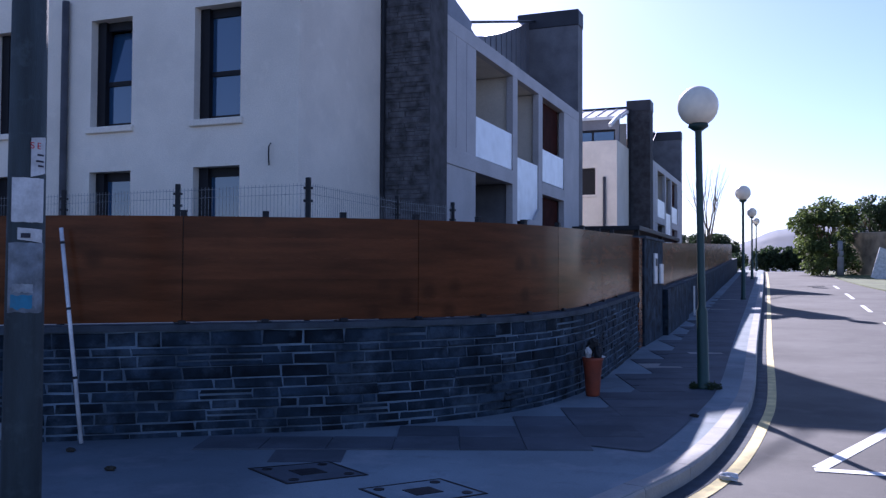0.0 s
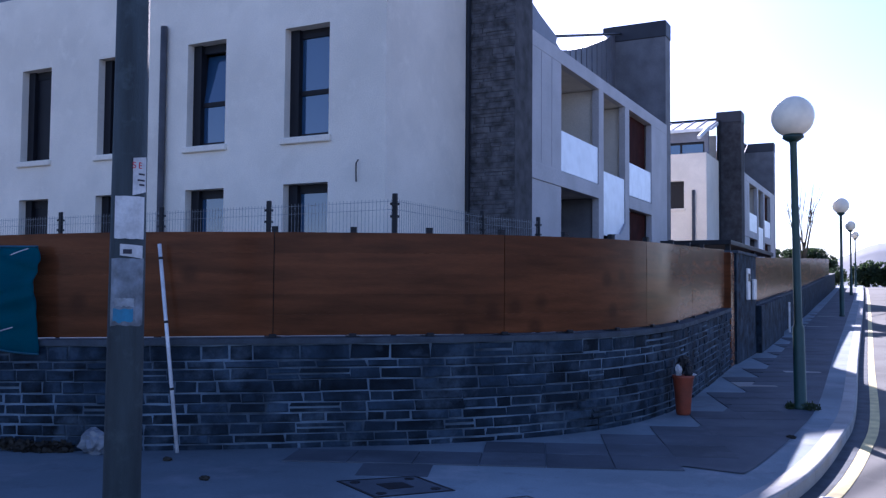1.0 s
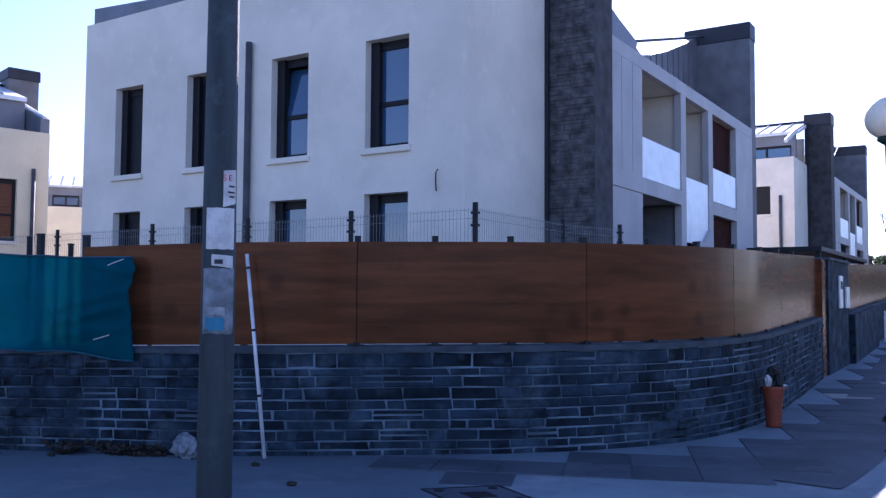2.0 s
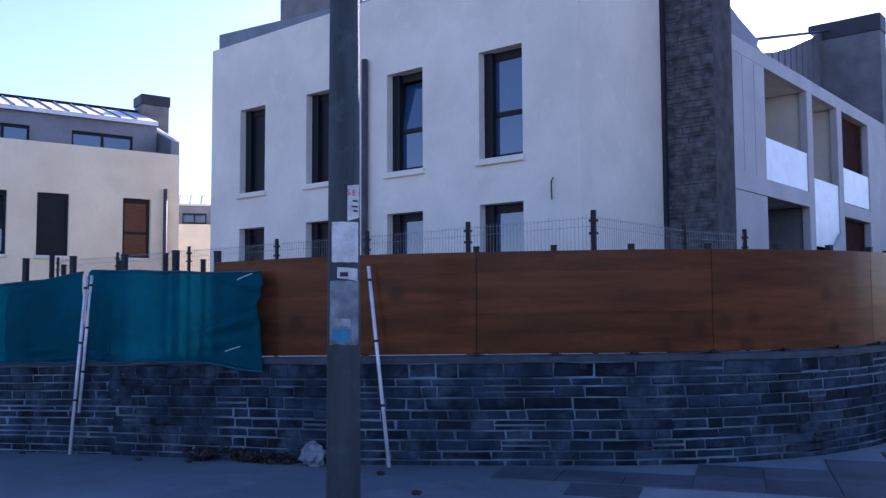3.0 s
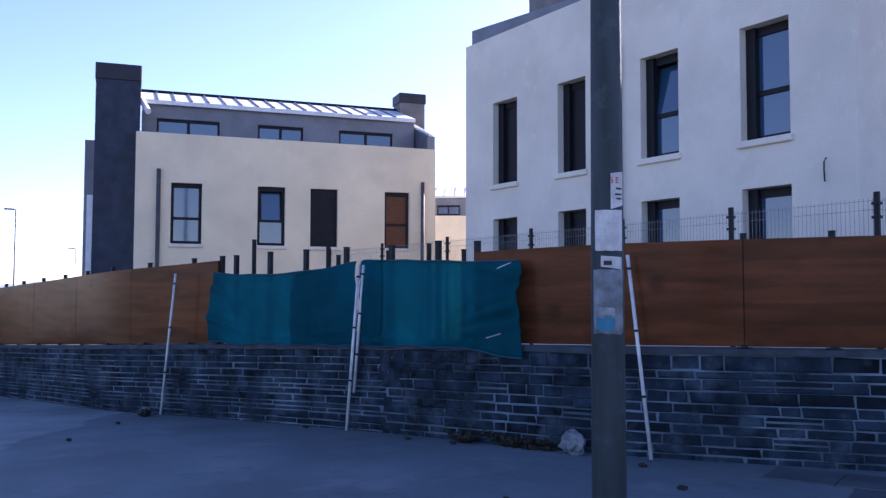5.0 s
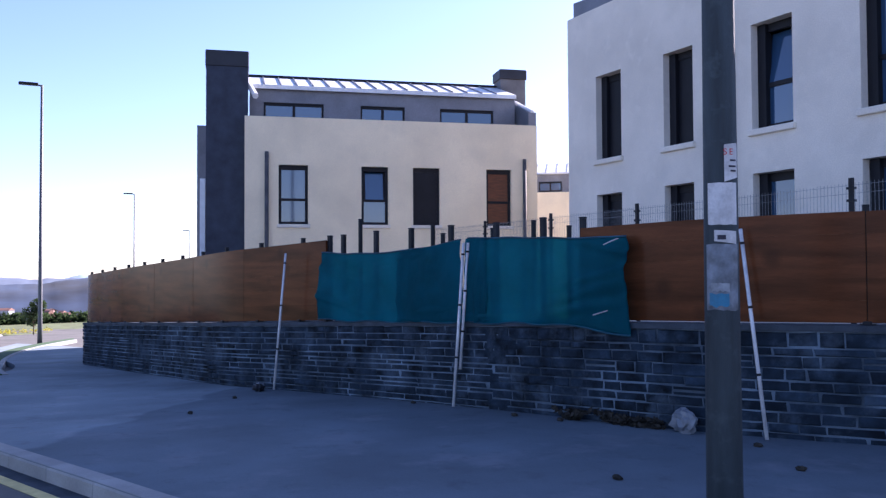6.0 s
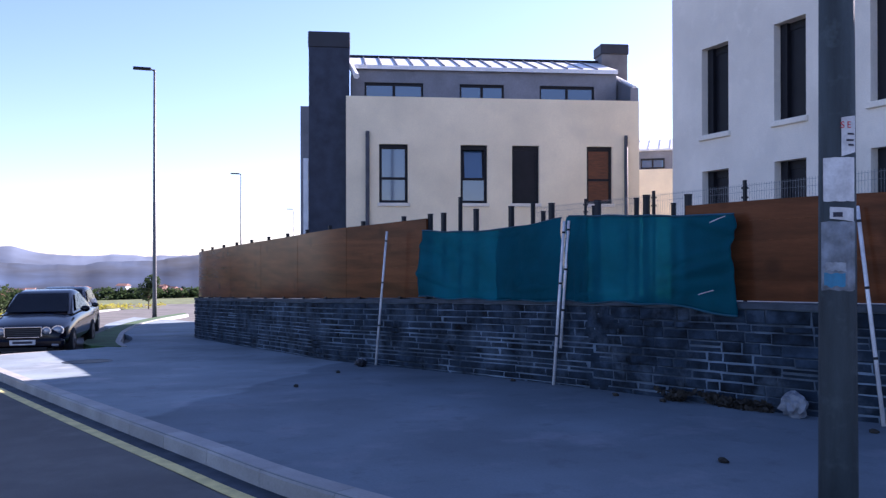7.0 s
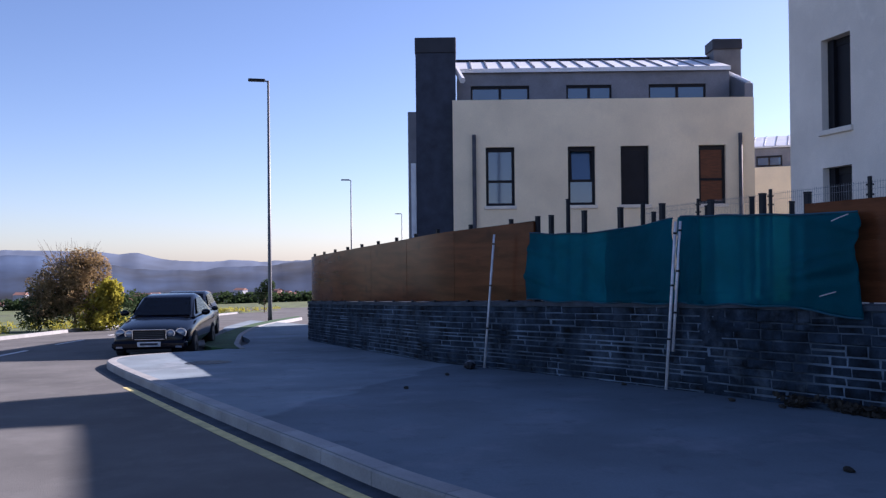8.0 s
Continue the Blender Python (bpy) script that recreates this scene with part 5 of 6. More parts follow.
# distant hills and a village in the valley, distance haze painted into their colours
def ridge(name, dist, az0, az1, heights, base, m, seed, deep, label):
    """A hill range: az in degrees to the left of +y, crest heights over even steps of bearing."""
    bm = bmesh.new()
    n = 160
    rows = []
    for k in range(n + 1):
        f = k / n
        i = min(int(f * (len(heights) - 1)), len(heights) - 2)
        u = f * (len(heights) - 1) - i
        u = u * u * (3 - 2 * u)
        a = radians(az0 + (az1 - az0) * f)
        hs = heights[i] + (heights[i + 1] - heights[i]) * u
        h = hs + 0.0018 * dist * noise.noise((f * 30, seed, 0)) + 0.0006 * dist * noise.noise((f * 120, seed, 3))
        row = []
        for j, (dd, hh) in enumerate(((0.72, 0.0), (0.8, 0.22), (0.88, 0.55), (0.95, 0.85), (1.0, 1.0), (1.06, 0.6))):
            d = dist * dd
            z = base + ((h if j > 2 else hs) - base) * hh + (0.0005 * dist * noise.noise((f * 16, j * 2.3, seed)) if 0 < j < 4 else 0)
            row.append(bm.verts.new((-math.sin(a) * d, math.cos(a) * d, z)))
        rows.append(row)
    for a, b in zip(rows, rows[1:]):
        for k in range(len(a) - 1):
            bm.faces.new((a[k], b[k], b[k + 1], a[k + 1]))
    return tagged(part(name, bm, m, None, "", True), label, "hills", kind="structure")


FAR = (-5, 0, 0, -5, -7, -15, -26, 0, -18, 8, 80, 90, 110, 120, 125, 110, 100, 120, 130)
NEAR = (20, 30, 0, -20, 10, -20, -70, -70, -105, -105, -85, -30, 30, 70, 65, 40, 50, 60, 60)
ridge("hills_near", 2000, 76, 112, [v * 0.2 for v in NEAR], -170, HAZY_HILL, 2.0, 0, "wooded hills across the valley, blue-grey haze in their colour")
ridge("hills_far", 3200, 76, 112, [v * 0.32 for v in FAR], -260, HAZY_HILL_FAR, 5.0, 0, "far hills, blue haze painted into their colour")
ridge("hills_farthest", 5500, 74, 92, (88, 99, 99, 88, 66, 22, -22, -60, -80), -200, mat("hazy_farthest_hill", (0.20, 0.28, 0.42), 0.95, 0.1, 0.002, 0.02, 0.0), 9.0, 0, "farthest hill on the skyline, paled by painted-in haze")
ridge("hills_street_end", 2600, -20, 25, (30, 70, 140, 195, 140, 75, 20, 0, -20, -20), -60, HAZY_HILL_FAR, 8.0, 0, "hill beyond the end of the street, pale blue haze in its colour")
# walls and roofs greyed in the paint to stand for haze over the valley
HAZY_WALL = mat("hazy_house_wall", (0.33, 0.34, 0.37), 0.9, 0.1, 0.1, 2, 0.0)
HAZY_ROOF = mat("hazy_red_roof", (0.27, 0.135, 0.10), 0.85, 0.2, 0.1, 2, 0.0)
rng = random.Random(12)
for k in range(70):
    a = radians(84 + 21 * rng.random())
    d = rng.uniform(520, 980)
    x, y = -math.sin(a) * d, math.cos(a) * d
    w, dp, hh = rng.uniform(8, 15), rng.uniform(8, 12), rng.uniform(5, 8)
    zt = 1.5 - d * (0.047 - 0.016 * (d - 520) / 460 + rng.uniform(-0.003, 0.003))
    if k == 0:
        a, d, zt, w, dp, hh = radians(96.0), 190, -6.2, 8, 12, 4
        x, y = -math.sin(a) * d, math.cos(a) * d
    v = thing("village_house", pose(x, y, zt - hh, 0, 0, rng.uniform(0, 90)), "far white village house with a red tiled roof", "house", "village houses in the valley")
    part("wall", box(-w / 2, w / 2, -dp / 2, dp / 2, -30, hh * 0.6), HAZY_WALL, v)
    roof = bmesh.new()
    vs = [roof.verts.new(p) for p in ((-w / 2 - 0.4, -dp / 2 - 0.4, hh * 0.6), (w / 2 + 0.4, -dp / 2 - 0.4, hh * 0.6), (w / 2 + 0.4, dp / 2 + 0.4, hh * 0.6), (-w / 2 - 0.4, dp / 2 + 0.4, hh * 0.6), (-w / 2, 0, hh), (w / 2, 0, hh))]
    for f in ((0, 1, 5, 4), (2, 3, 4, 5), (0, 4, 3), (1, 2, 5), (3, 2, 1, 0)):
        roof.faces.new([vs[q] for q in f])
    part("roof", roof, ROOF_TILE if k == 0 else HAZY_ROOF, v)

valley_trees = thing("valley_trees", label="hazy grey-brown trees among the village houses", category="trees", kind="stuff")
rng = random.Random(17)
clumps = []
for k in range(150):
    a, d = radians(83 + 23 * rng.random()), rng.uniform(400, 900)
    clumps.append((-math.sin(a) * d, math.cos(a) * d, 1.5 - d * (0.060 - 0.018 * (d - 400) / 500), rng.uniform(4, 8), rng.uniform(4, 9), rng.uniform(3, 6)))
# tree colour is greyed the same way, haze included
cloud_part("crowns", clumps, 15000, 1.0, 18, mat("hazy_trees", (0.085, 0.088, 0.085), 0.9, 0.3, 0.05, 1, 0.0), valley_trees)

# ---- the house between the two, further back ----
hb = House((-39.610, 27.487), (0.60, 0.80), (-0.80, 0.60), -0.2175)
back = thing("rear_house", label="cream rendered house with zinc attic behind the others", category="house", group="modern houses along the street")
part("wall", hb.box(-4, 9, 0, 9, -3, 5.42), CREAM, back)
part("attic", hb.box(-3, 9, 0.6, 8, 5.42, 6.36), ZINC, back)
bmr = bmesh.new()
vs = [bmr.verts.new(p) for p in ((-3.1, 0.4, 6.42), (9.2, 0.4, 6.42), (9.2, 2.6, 7.12), (-3.1, 2.6, 7.12), (-3.1, 0.4, 6.34), (9.2, 0.4, 6.34), (9.2, 2.6, 6.34), (-3.1, 2.6, 6.34))]
for f in ((0, 1, 2, 3), (7, 6, 5, 4), (0, 4, 5, 1), (1, 5, 6, 2), (2, 6, 7, 3), (3, 7, 4, 0)):
    bmr.faces.new([vs[q] for q in f])
r = part("roof", hb.put(bmr), ROOF_METAL, back, "bright standing-seam metal roof")
for k in range(24):
    part("seam", hb.put(tube([(k * 0.5 - 3.0, 0.4, 6.43), (k * 0.5 - 3.0, 2.6, 7.14)], 0.02, 4)), ZINC, r)
w = part("window", hb.put(frame_bars(-1.35, -0.25, 5.5, 5.98, 0.5)), FRAME_MAT, back)
part("mullion", hb.box(-0.83, -0.76, 0.5, 0.56, 5.55, 5.9), FRAME_MAT, w)
part("pane", hb.box(-1.29, -0.83, 0.53, 0.56, 5.55, 5.9), GLASS, w)
part("pane", hb.box(-0.76, -0.31, 0.53, 0.56, 5.55, 5.9), GLASS, w)


# ---- parked cars ----
def loft(sections, bm=None):
    """Joins rings of points of equal count."""
    bm = bm or bmesh.new()
    rings = [[bm.verts.new(p) for p in ring] for ring in sections]
    n = len(rings[0])
    for a, b in zip(rings, rings[1:]):
        for k in range(n):
            bm.faces.new((a[k], a[(k + 1) % n], b[(k + 1) % n], b[k]))
    bm.faces.new(rings[0][::-1])
    bm.faces.new(rings[-1])
    return bm


def car(m, label, paint, estate=False):
    """A saloon, nose towards -y, 4.6 m long, 1.78 m wide."""
    c = thing("car", m, label, "car", "cars parked in line")
    def ring(y, w, z0, z1, crown):
        return [(-w * 0.93, y, z0), (-w, y, z0 + 0.18), (-w, y, z1 - 0.16), (-w * 0.93, y, z1 - 0.02), (-w * 0.5, y, z1 + crown), (0, y, z1 + crown * 1.2), (w * 0.5, y, z1 + crown), (w * 0.93, y, z1 - 0.02), (w, y, z1 - 0.16), (w, y, z0 + 0.18), (w * 0.93, y, z0)]
    body = loft([ring(-2.30, 0.66, 0.30, 0.58, 0.0), ring(-2.24, 0.80, 0.24, 0.66, 0.01), ring(-2.05, 0.86, 0.20, 0.74, 0.03), ring(-1.4, 0.89, 0.18, 0.85, 0.04), ring(-0.75, 0.89, 0.18, 0.93, 0.03), ring(0.5, 0.89, 0.18, 0.95, 0.0), ring(1.5, 0.89, 0.18, 0.96, 0.0), ring(2.1, 0.86, 0.22, 0.93, 0.02), ring(2.28, 0.78, 0.30, 0.85, 0.0)])
    part("body", body, paint, c, "", True).modifiers.new("rounding", "SUBSURF").levels = 1
    end = 2.0 if estate else 1.45
    def cab(y, w, z0, z1, w1):
        return [(-w, y, z0), (-w1, y, z1 - 0.06), (-w1 * 0.85, y, z1), (w1 * 0.85, y, z1), (w1, y, z1 - 0.06), (w, y, z0)]
    roof_h = 1.44 if not estate else 1.55
    cabin = loft([cab(-0.95, 0.78, 0.90, 0.93, 0.74), cab(-0.15, 0.80, 0.93, roof_h - 0.05, 0.64), cab(0.5, 0.82, 0.94, roof_h, 0.64), cab(end - 0.55, 0.80, 0.95, roof_h - 0.04, 0.62), cab(end + 0.35, 0.76, 0.94, 1.0, 0.66)])
    part("cabin", cabin, paint, c, "", True).data.set_sharp_from_angle(angle=radians(50))
    ws = bmesh.new()
    q = [ws.verts.new(p) for p in ((-0.70, -0.93, 0.965), (0.70, -0.93, 0.965), (0.57, -0.20, roof_h - 0.075), (-0.57, -0.20, roof_h - 0.075))]
    ws.faces.new(q)
    bmesh.ops.solidify(ws, geom=ws.faces[:], thickness=-0.02)
    part("windscreen", ws, DARK_GLASS, c, "dark windscreen")
    for s in (-1, 1):
        sw = bmesh.new()
        q = [sw.verts.new(p) for p in ((s * 0.81, -0.6, 0.98), (s * 0.81, end - 0.35, 0.98), (s * 0.675, end - 0.75, roof_h - 0.1), (s * 0.675, -0.05, roof_h - 0.1))]
        sw.faces.new(q)
        bmesh.ops.solidify(sw, geom=sw.faces[:], thickness=0.02)
        part("side_window", sw, DARK_GLASS, c)
        for x, r, y in ((0.68, 0.105, -2.19), (0.46, 0.085, -2.26)):
            bm = bmesh.new()
            bmesh.ops.create_uvsphere(bm, u_segments=16, v_segments=8, radius=r)
            for v in bm.verts:
                v.co = (v.co.x * 1.15 + s * x, v.co.y * 0.5 + y, v.co.z + 0.62)
            hl = part("headlight", bm, LIGHT_GLASS, c, "clear round headlight", True)
            rim = lathe([(r * 0.99, -0.02), (r * 1.1, -0.02), (r * 1.1, 0.02), (r * 0.99, 0.02)], 18)
            for v in rim.verts:
                v.co = (v.co.x * 1.15 + s * x, -v.co.z + y + 0.0, v.co.y + 0.62)
            part("rim", rim, CHROME, hl)
        mir = bmesh.new()
        bmesh.ops.create_uvsphere(mir, u_segments=12, v_segments=8, radius=0.1)
        for v in mir.verts:
            v.co = (v.co.x * 1.1 + s * 0.99, v.co.y * 0.6 - 0.5, v.co.z * 0.75 + 1.0)
        part("mirror", mir, paint, c, "", True)
        for y in (-1.45, 1.35):
            tyre = lathe([(0.19, -0.1), (0.29, -0.105), (0.315, -0.07), (0.315, 0.07), (0.29, 0.105), (0.19, 0.1)], 22)
            for v in tyre.verts:
                v.co = (v.co.z + s * 0.80, v.co.x + y, v.co.y + 0.315)
            wheel = part("wheel", tyre, RUBBER, c, "black tyre", True)
            hub = lathe([(0.2, -0.02), (0.19, 0.0), (0.06, 0.015), (0.05, 0.03)], 14)
            for v in hub.verts:
                v.co = (s * v.co.z + s * 0.90, v.co.x + y, v.co.y + 0.315)
            part("rim", hub, LAMP_GREY, wheel)
    grille = part("grille", box(-0.36, 0.36, -2.33, -2.25, 0.50, 0.70, bevel=0.02), RUBBER, c, "dark grille in a chrome frame")
    for x0, x1, z0, z1 in ((-0.38, 0.38, 0.70, 0.722), (-0.33, 0.33, 0.482, 0.5), (-0.385, -0.362, 0.5, 0.70), (0.362, 0.385, 0.5, 0.70)):
        part("frame_bar", box(x0, x1, -2.345, -2.27, z0, z1, bevel=0.005), CHROME, grille)
    for k in range(4):
        part("slat", box(-0.34, 0.34, -2.337, -2.331, 0.535 + 0.04 * k, 0.541 + 0.04 * k), LAMP_GREY, grille)
    part("bumper", box(-0.84, 0.84, -2.38, -2.15, 0.25, 0.46, bevel=0.06), paint, c)
    part("air_intake", box(-0.5, 0.5, -2.387, -2.3, 0.2, 0.27), RUBBER, c)
    for sx in (-1, 1):
        part("fog_light", box(sx * 0.66 - 0.08, sx * 0.66 + 0.08, -2.386, -2.33, 0.29, 0.35, bevel=0.015), LIGHT_GLASS, c)
    plate = part("number_plate", box(-0.26, 0.26, -2.397, -2.381, 0.33, 0.44), PAPER, c, "white number plate")
    part("print_bar", box(-0.2, 0.2, -2.401, -2.3972, 0.36, 0.41), INK, plate)
    return c


car(pose(-23.6, -1.83, gz(-23.6, -1.83) - KERB_STEP, 0, 0, 83), "dark blue saloon with twin round headlights, parked by the kerb", CAR_PAINT)
car(pose(-30.6, -1.78, gz(-30.6, -1.78) - KERB_STEP, 0, 0, 85), "dark estate car parked behind the saloon", mat("black_car_paint", (0.02, 0.02, 0.024), 0.25, 0.05, 1, 20, 0.0, metal=0.2), True)

# ---- small things on the pavement ----
vase = thing("planter", pose(-2.33, 10.62, gz(-2.33, 10.62)), "tall orange terracotta pot stuffed with rubbish", "planter")
part("pot", lathe([(0.075, 0.0), (0.085, 0.02), (0.10, 0.25), (0.12, 0.42), (0.13, 0.44), (0.13, 0.47), (0.115, 0.47), (0.10, 0.40)], 20), TERRACOTTA, vase, smooth=True)
def crumple(r, seed, squash=(1, 1, 1)):
    bm = bmesh.new()
    bmesh.ops.create_icosphere(bm, subdivisions=3, radius=r)
    for v in bm.verts:
        k = 1 + 0.45 * noise.noise(v.co * (2.2 / r) + Vector((seed, 0, 0))) + 0.2 * noise.noise(v.co * (6 / r) + Vector((0, seed, 0)))
        v.co = Vector((v.co.x * squash[0], v.co.y * squash[1], v.co.z * squash[2])) * k
    return bm
def lumps(parent, name, r, seed, at, m, squash=(1, 1, 1), label=""):
    bm = crumple(r, seed, squash)
    bmesh.ops.translate(bm, verts=bm.verts, vec=at)
    return part(name, bm, m, parent, label)
lumps(vase, "paper", 0.055, 1, (-0.045, -0.03, 0.53), PAPER, (0.7, 0.7, 1.3), "crumpled pale paper")
lumps(vase, "bottle", 0.06, 2, (0.07, -0.03, 0.52), DARK_METAL, (0.8, 0.8, 1.4))
lumps(vase, "dark_bag", 0.09, 3, (-0.01, 0.05, 0.60), RUBBER, (0.9, 0.9, 1.1))
lumps(vase, "wrapper", 0.04, 4, (0.09, 0.0, 0.48), PAPER, (1.4, 1, 0.4))

bag = thing("plastic_bag", pose(-6.62, 5.70, gz(-6.62, 5.7)), "crumpled pale plastic bag against the wall", "plastic bag")
lumps(bag, "bag", 0.13, 7, (0, 0, 0.11), PLASTIC, (1.15, 0.6, 0.95))
litter = thing("leaf_litter", label="heap of dark leaves and litter along the wall foot", category="litter", kind="stuff")
rng = random.Random(15)
cloud_part("heap", [(-7.0 - 0.16 * k, 5.62 - 0.052 * k + rng.uniform(-0.06, 0.04), gz(-7, 5.6) + 0.02, 0.14, 0.09, 0.07 + 0.05 * rng.random()) for k in range(8)], 1400, 0.03, 16, SOIL, litter)
can = thing("crushed_can", pose(-13.5, 3.42, gz(-13.5, 3.42)), "crushed pale carton at the wall foot", "litter")
lumps(can, "carton", 0.10, 9, (0, 0, 0.06), PLASTIC, (1.5, 0.7, 0.55))
lumps(can, "dark_half", 0.1, 10, (0.15, -0.05, 0.06), DARK_METAL, (1.2, 0.8, 0.6))
for k, (x, y) in enumerate(((-11.0, 1.9), (-7.9, 5.15), (-8.5, 4.95), (-5.75, 5.75), (-10.3, 4.55), (-5.35, 3.9), (-12.5, 2.8), (-1.02, 9.55), (-4.9, 5.3))):
    pb = thing("pebble", pose(x, y, gz(x, y)), "small dark stone lying on the pavement", "stone", "stones on the pavement")
    lumps(pb, "stone", 0.035, 20 + k, (0, 0, 0.015), SOIL, (1.3, 0.8, 0.6))
scrap = thing("paper_scrap", pose(-0.52, 7.35, gz(0, 7) - 0.12), "torn scrap of white paper in the gutter", "litter")
lumps(scrap, "scrap", 0.06, 33, (0, 0, 0.025), PAPER, (1.3, 0.8, 0.5))
weeds = thing("weeds", label="small green weeds at the lamp's foot", category="weeds", kind="stuff")
cloud_part("blades", [(-1.0, 11.6, gz(-1, 11.6) + 0.05, 0.11, 0.09, 0.05), (-1.25, 11.6, gz(-1, 11.6) + 0.04, 0.06, 0.06, 0.04)], 150, 0.035, 41, LEAF, weeds, "", 0.3)
wire = thing("cable_stub", label="short dark cable hanging from the plaster", category="cable")
part("cable", tube([(-7.81, 11.87, 3.60), (-7.80, 11.80, 3.54), (-7.81, 11.81, 3.42), (-7.82, 11.84, 3.24)], 0.012, 6), DARK_METAL, wire)


# ---- pieces: kerb stones, paving tiles, wall stones ----
def unit_block(name, material, seed, rough=0.085):
    """A block from 0 to 1 on each axis with a chamfered, uneven face towards +y."""
    rng = random.Random(seed)
    j = lambda s: rng.uniform(-s, s)
    back = [(0, 0, 0), (1, 0, 0), (1, 0, 1), (0, 0, 1)]
    mid = [(x + j(rough) * 0.4, 0.6, z + j(rough)) for x, _, z in back]
    face = [(0.06 + 0.88 * x + j(rough) * 0.5, 1 + j(0.15), 0.1 + 0.8 * z + j(rough)) for x, _, z in back]
    verts = back + mid + face
    faces = [(4, 5, 9, 8), (5, 6, 10, 9), (6, 7, 11, 10), (7, 4, 8, 11), (8, 9, 10, 11), (0, 1, 5, 4), (1, 2, 6, 5), (2, 3, 7, 6), (3, 0, 4, 7)]
    me = bpy.data.meshes.new(name)
    me.from_pydata(verts, [], faces)
    me.materials.append(material)
    return me


def courses(s0, s1, z0, z1, seed, lo=0.07, hi=0.125, wlo=0.14, whi=0.46):
    """Rubble courses: uneven heights, uneven lengths, some stones split in two."""
    rng = random.Random(seed)
    z, out = z0, []
    while z < z1 - 0.03:
        h = min(rng.uniform(lo, hi), z1 - z)
        if z1 - z - h < 0.04:
            h = z1 - z
        s = s0 - rng.uniform(0, 0.2)
        while s < s1:
            w = rng.uniform(wlo, whi)
            if h > 0.1 and rng.random() < 0.12:
                out.append((s, w, z, h * 0.48))
                out.append((s, w, z + h * 0.52, h * 0.48))
            else:
                out.append((s, w, z, h))
            s += w
        z += h
    return out


BLOCKS = [unit_block("stone", STONE, 60 + k) for k in range(6)]
rng = random.Random(70)
bulk_v, bulk_f, count = [], [], 0
J = 0.016
for s, w, z, h in courses(11.0, 28.9, -0.04, 0.98, 72, 0.055, 0.105, 0.22, 0.75) + courses(29.1, WALL_LEN - 0.05, -0.04, 0.98, 71, 0.075, 0.13, 0.15, 0.52):
    x, y, tx, ty, nx, ny = at_wall(max(0.0, s + w / 2))
    g = gz(x, y)
    d = rng.uniform(0.022, 0.036)
    J = rng.uniform(0.009, 0.024)
    a = s + J / 2 - (s + w / 2)
    fall = (gz(x + tx * 0.2, y + ty * 0.2) - gz(x - tx * 0.2, y - ty * 0.2)) / 0.4
    m = Matrix(((tx * (w - J), nx * d, 0, x + tx * a - nx * 0.03), (ty * (w - J), ny * d, 0, y + ty * a - ny * 0.03), (fall * (w - J), 0, h - J, g + z + J / 2 + fall * a), (0, 0, 0, 1)))
    me = rng.choice(BLOCKS)
    if 31.4 < s < 37.6 and count < 300:
        piece("stone", me, garden_wall, m)
        count += 1
    else:
        k = len(bulk_v)
        bulk_v += [tuple(m @ v.co) for v in me.vertices]
        bulk_f += [tuple(k + i for i in p.vertices) for p in me.polygons]
me = bpy.data.meshes.new("stones")
me.from_pydata(bulk_v, [], bulk_f)
me.materials.append(STONE_FAR)
ob = new("stones", me)
ob.parent = garden_wall
tagged(ob, "grey slate rubble stones", kind="stuff")


def pier_cladding(h, pier, x0, x1, y, z0, z1, seed):
    """Thin slate courses on a pier's front."""
    vs, fs = [], []
    rng = random.Random(seed)
    for s, w, z, hh in courses(x0, x1, z0, z1, seed, 0.05, 0.11, 0.15, 0.5):
        a, b = max(x0, s), min(x1, s + w)
        if b - a < 0.04:
            continue
        me = rng.choice(BLOCKS)
        d = rng.uniform(0.012, 0.026)
        k = len(vs)
        vs += [tuple(h.at(a + 0.004 + v.co.x * (b - a - 0.008), y + 0.01 - v.co.y * d, z + 0.003 + v.co.z * (hh - 0.006))) for v in me.vertices]
        fs += [tuple(k + i for i in p.vertices) for p in me.polygons]
    me = bpy.data.meshes.new("slate_cladding")
    me.from_pydata(vs, [], fs)
    me.materials.append(PIER_CLAD)
    ob = new("slate_cladding", me)
    ob.parent = pier
    ob["kind"] = "stuff"


PIER_CLAD = mat("pier_slate_courses", (0.10, 0.10, 0.108), 0.8, 0.35, 6, 45, 0.5)
pier_cladding(h1, bpy.data.objects["stone_pier"], -0.85, 0.09, 2.63, 1.6, 8.4, 81)

# kerb stones, each about a metre long
kerb = thing("kerb", label="pale concrete kerb stones with a worn edge", category="kerb", kind="structure")
near = [p for p in KERB_PTS if p[0] > -20.5 and p[1] < 60]
for k in range(0, len(near) - 4, 3):
    seg = near[k : k + 4]
    a, b = Vector((*seg[0], 0)), Vector((*seg[-1], 0))
    gap = (b - a).normalized() * 0.004
    seg = [(seg[0][0] + gap.x, seg[0][1] + gap.y)] + seg[1:-1] + [(seg[-1][0] - gap.x, seg[-1][1] - gap.y)]
    part("kerb_stone", sweep(seg, [(0.012, -0.3), (0.012, -0.02), (-0.008, 0.005), (-0.16, 0.005), (-0.16, -0.3)]), KERB, kerb)

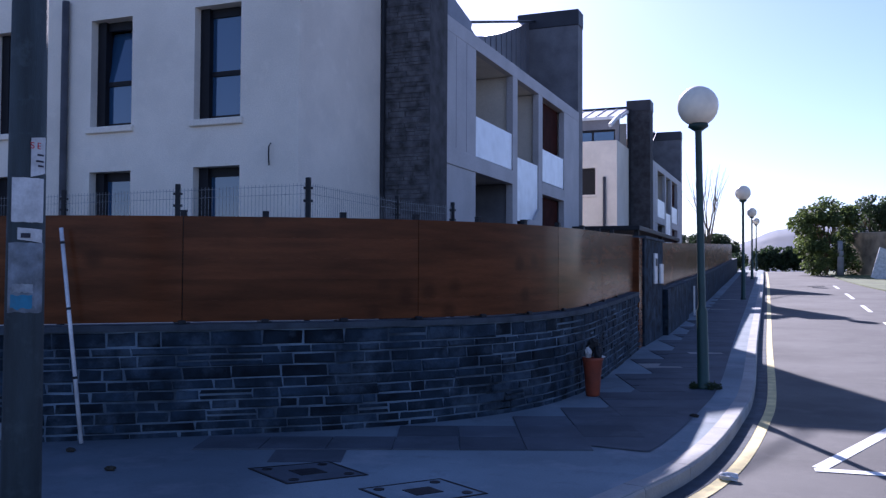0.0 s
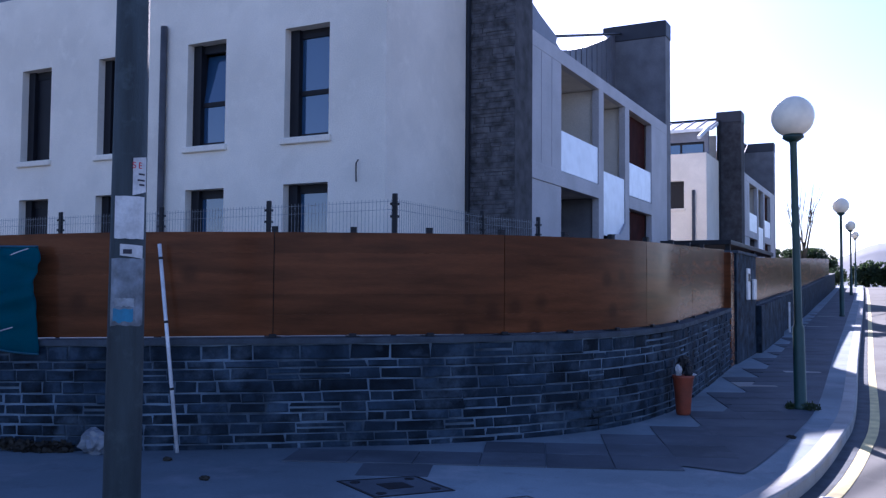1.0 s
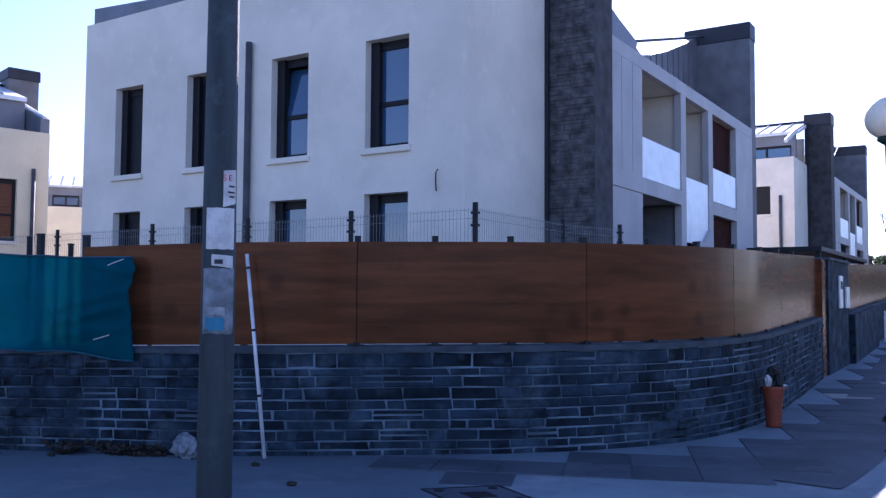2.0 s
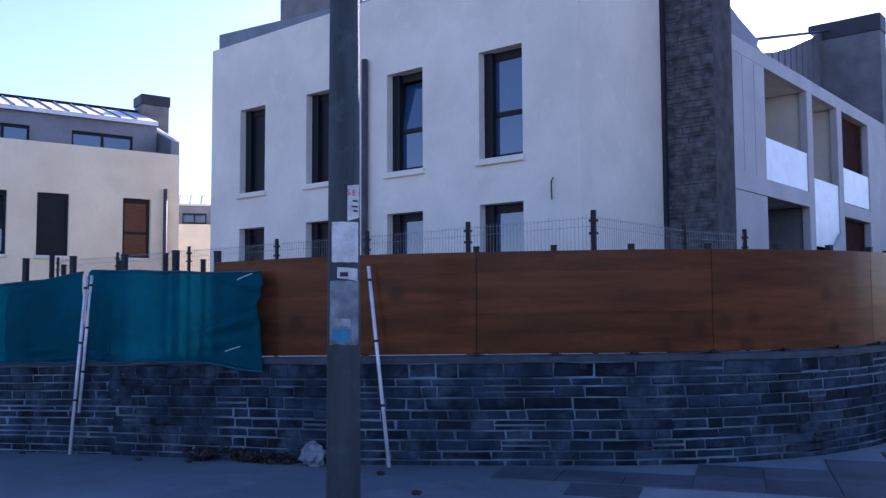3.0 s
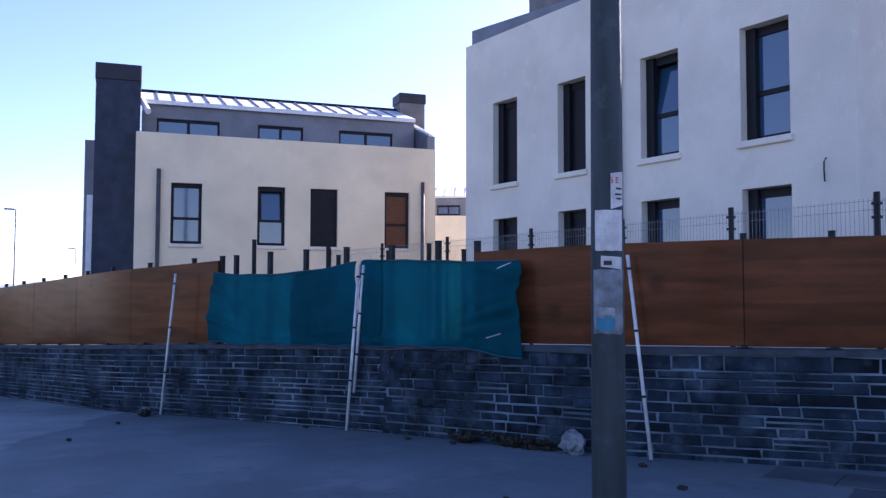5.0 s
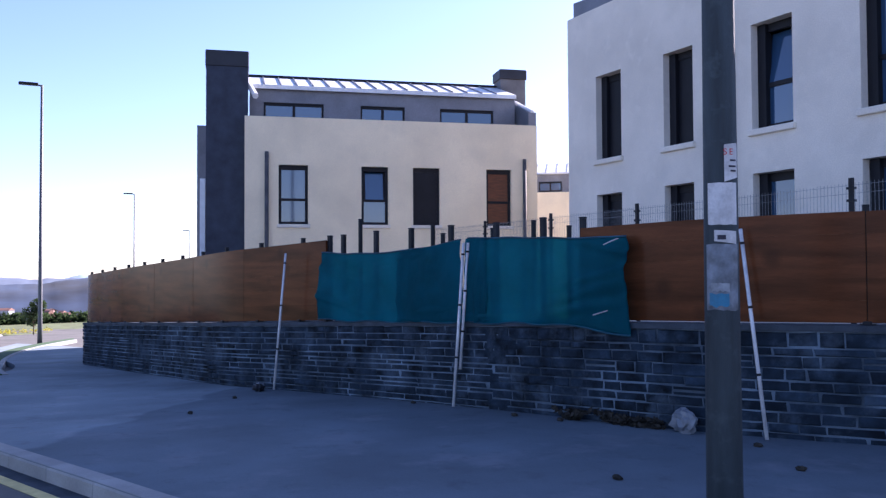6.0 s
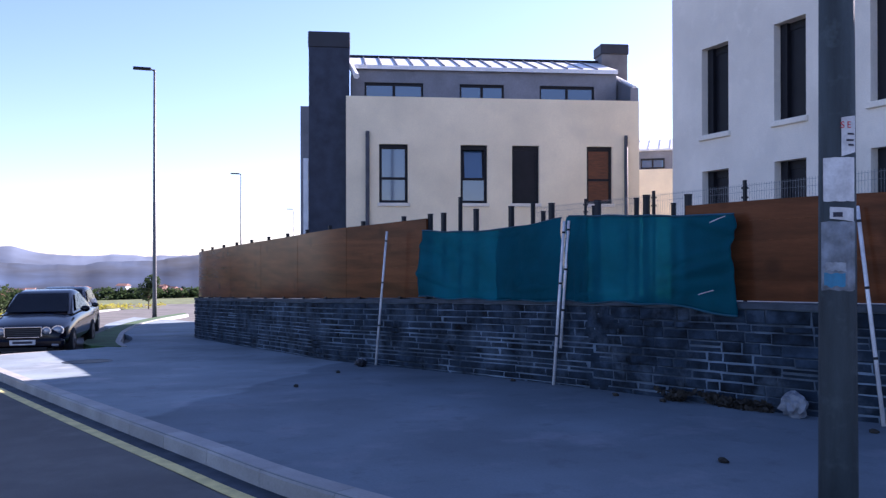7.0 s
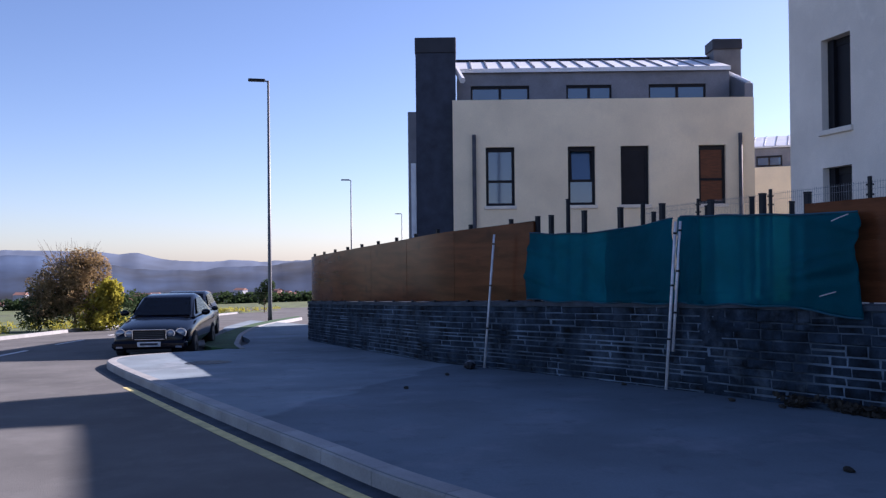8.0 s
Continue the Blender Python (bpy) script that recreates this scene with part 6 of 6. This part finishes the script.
# dark paving slabs laid square beside the wall and up the street
paving = thing("paving", label="dark grey square paving slabs, a few paler", category="paving", kind="structure")
U, V = Vector((0.929, 0.369)), Vector((-0.369, 0.929))
T = 0.575
tile_me = mesh("paving_slab", box(0.004, T - 0.004, 0.004, T - 0.004, -0.03, 0.013, bevel=0.004), SLATE_TILE)
pale_me = mesh("paving_slab", box(0.004, T - 0.004, 0.004, T - 0.004, -0.03, 0.013, bevel=0.004), TILE)
wall_up = WALL + UP_LINE
rng = random.Random(90)
def wall_gap(x, y):
    return min((math.hypot(x - p[0], y - p[1]), i) for i, p in enumerate(wall_up))
def inside(x, y, gap_w, gap_k):
    _, i = wall_gap(x, y)
    p, q = wall_up[max(i - 1, 0)], wall_up[min(i + 1, len(wall_up) - 1)]
    side = (q[1] - p[1]) * (x - wall_up[i][0]) - (q[0] - p[0]) * (y - wall_up[i][1])
    if side <= 0 or _ < gap_w:
        return False
    j = min(range(len(KERB_PTS)), key=lambda n: (KERB_PTS[n][0] - x) ** 2 + (KERB_PTS[n][1] - y) ** 2)
    a, b = KERB_PTS[max(j - 1, 0)], KERB_PTS[min(j + 1, len(KERB_PTS) - 1)]
    if (b[1] - a[1]) * (x - KERB_PTS[j][0]) - (b[0] - a[0]) * (y - KERB_PTS[j][1]) > 0:
        return False
    return math.hypot(KERB_PTS[j][0] - x, KERB_PTS[j][1] - y) > gap_k
for iv in range(0, 44):
    for iu in range(-12, 20):
        o = Vector((-1.09, 7.66)) + U * T * iu + V * T * iv
        cs = [o, o + U * T, o + U * T + V * T, o + V * T]
        if not all(inside(c.x, c.y, 0.05, 0.40) for c in cs):
            continue
        c = o + (U + V) * T / 2
        z0, zx, zy = gz(c.x, c.y), gz(c.x + 0.2, c.y) - gz(c.x, c.y), gz(c.x, c.y + 0.2) - gz(c.x, c.y)
        sx, sy = zx / 0.2, zy / 0.2
        pu, pv = U.x * sx + U.y * sy, V.x * sx + V.y * sy
        m = Matrix(((U.x, V.x, 0, o.x), (U.y, V.y, 0, o.y), (pu, pv, 1, gz(o.x, o.y)), (0, 0, 0, 1)))
        piece("paving_slab", pale_me if rng.random() < 0.07 and iv > 3 else tile_me, paving, m)
bed = bmesh.new()
rows = []
for x, y, tx, ty, nx, ny in frames(KERB_PTS):
    if 7.3 < y < 64 and x > -3.2:
        rows.append([bed.verts.new((x - nx * o, y - ny * o, gz(x - nx * o, y - ny * o) + 0.009)) for o in (0.42, 0.7, 1.05, 1.4)])
for a, b in zip(rows, rows[1:]):
    for k in range(3):
        bed.faces.new((a[k], b[k], b[k + 1], a[k + 1]))
tagged(part("paving_bed", bed, SLATE_TILE), "dark cut paving slabs along the kerb strip", "paving", kind="structure")
patch = prism([(-4.32, 6.81), (-3.75, 7.04), (-3.40, 6.22), (-3.95, 6.0)], lambda x, y: gz(x, y) - 0.02, lambda x, y: gz(x, y) + 0.004)
tagged(part("paving_patch", patch, SLATE_TILE), "dark relaid patch in the pale pavement", "paving", kind="structure")
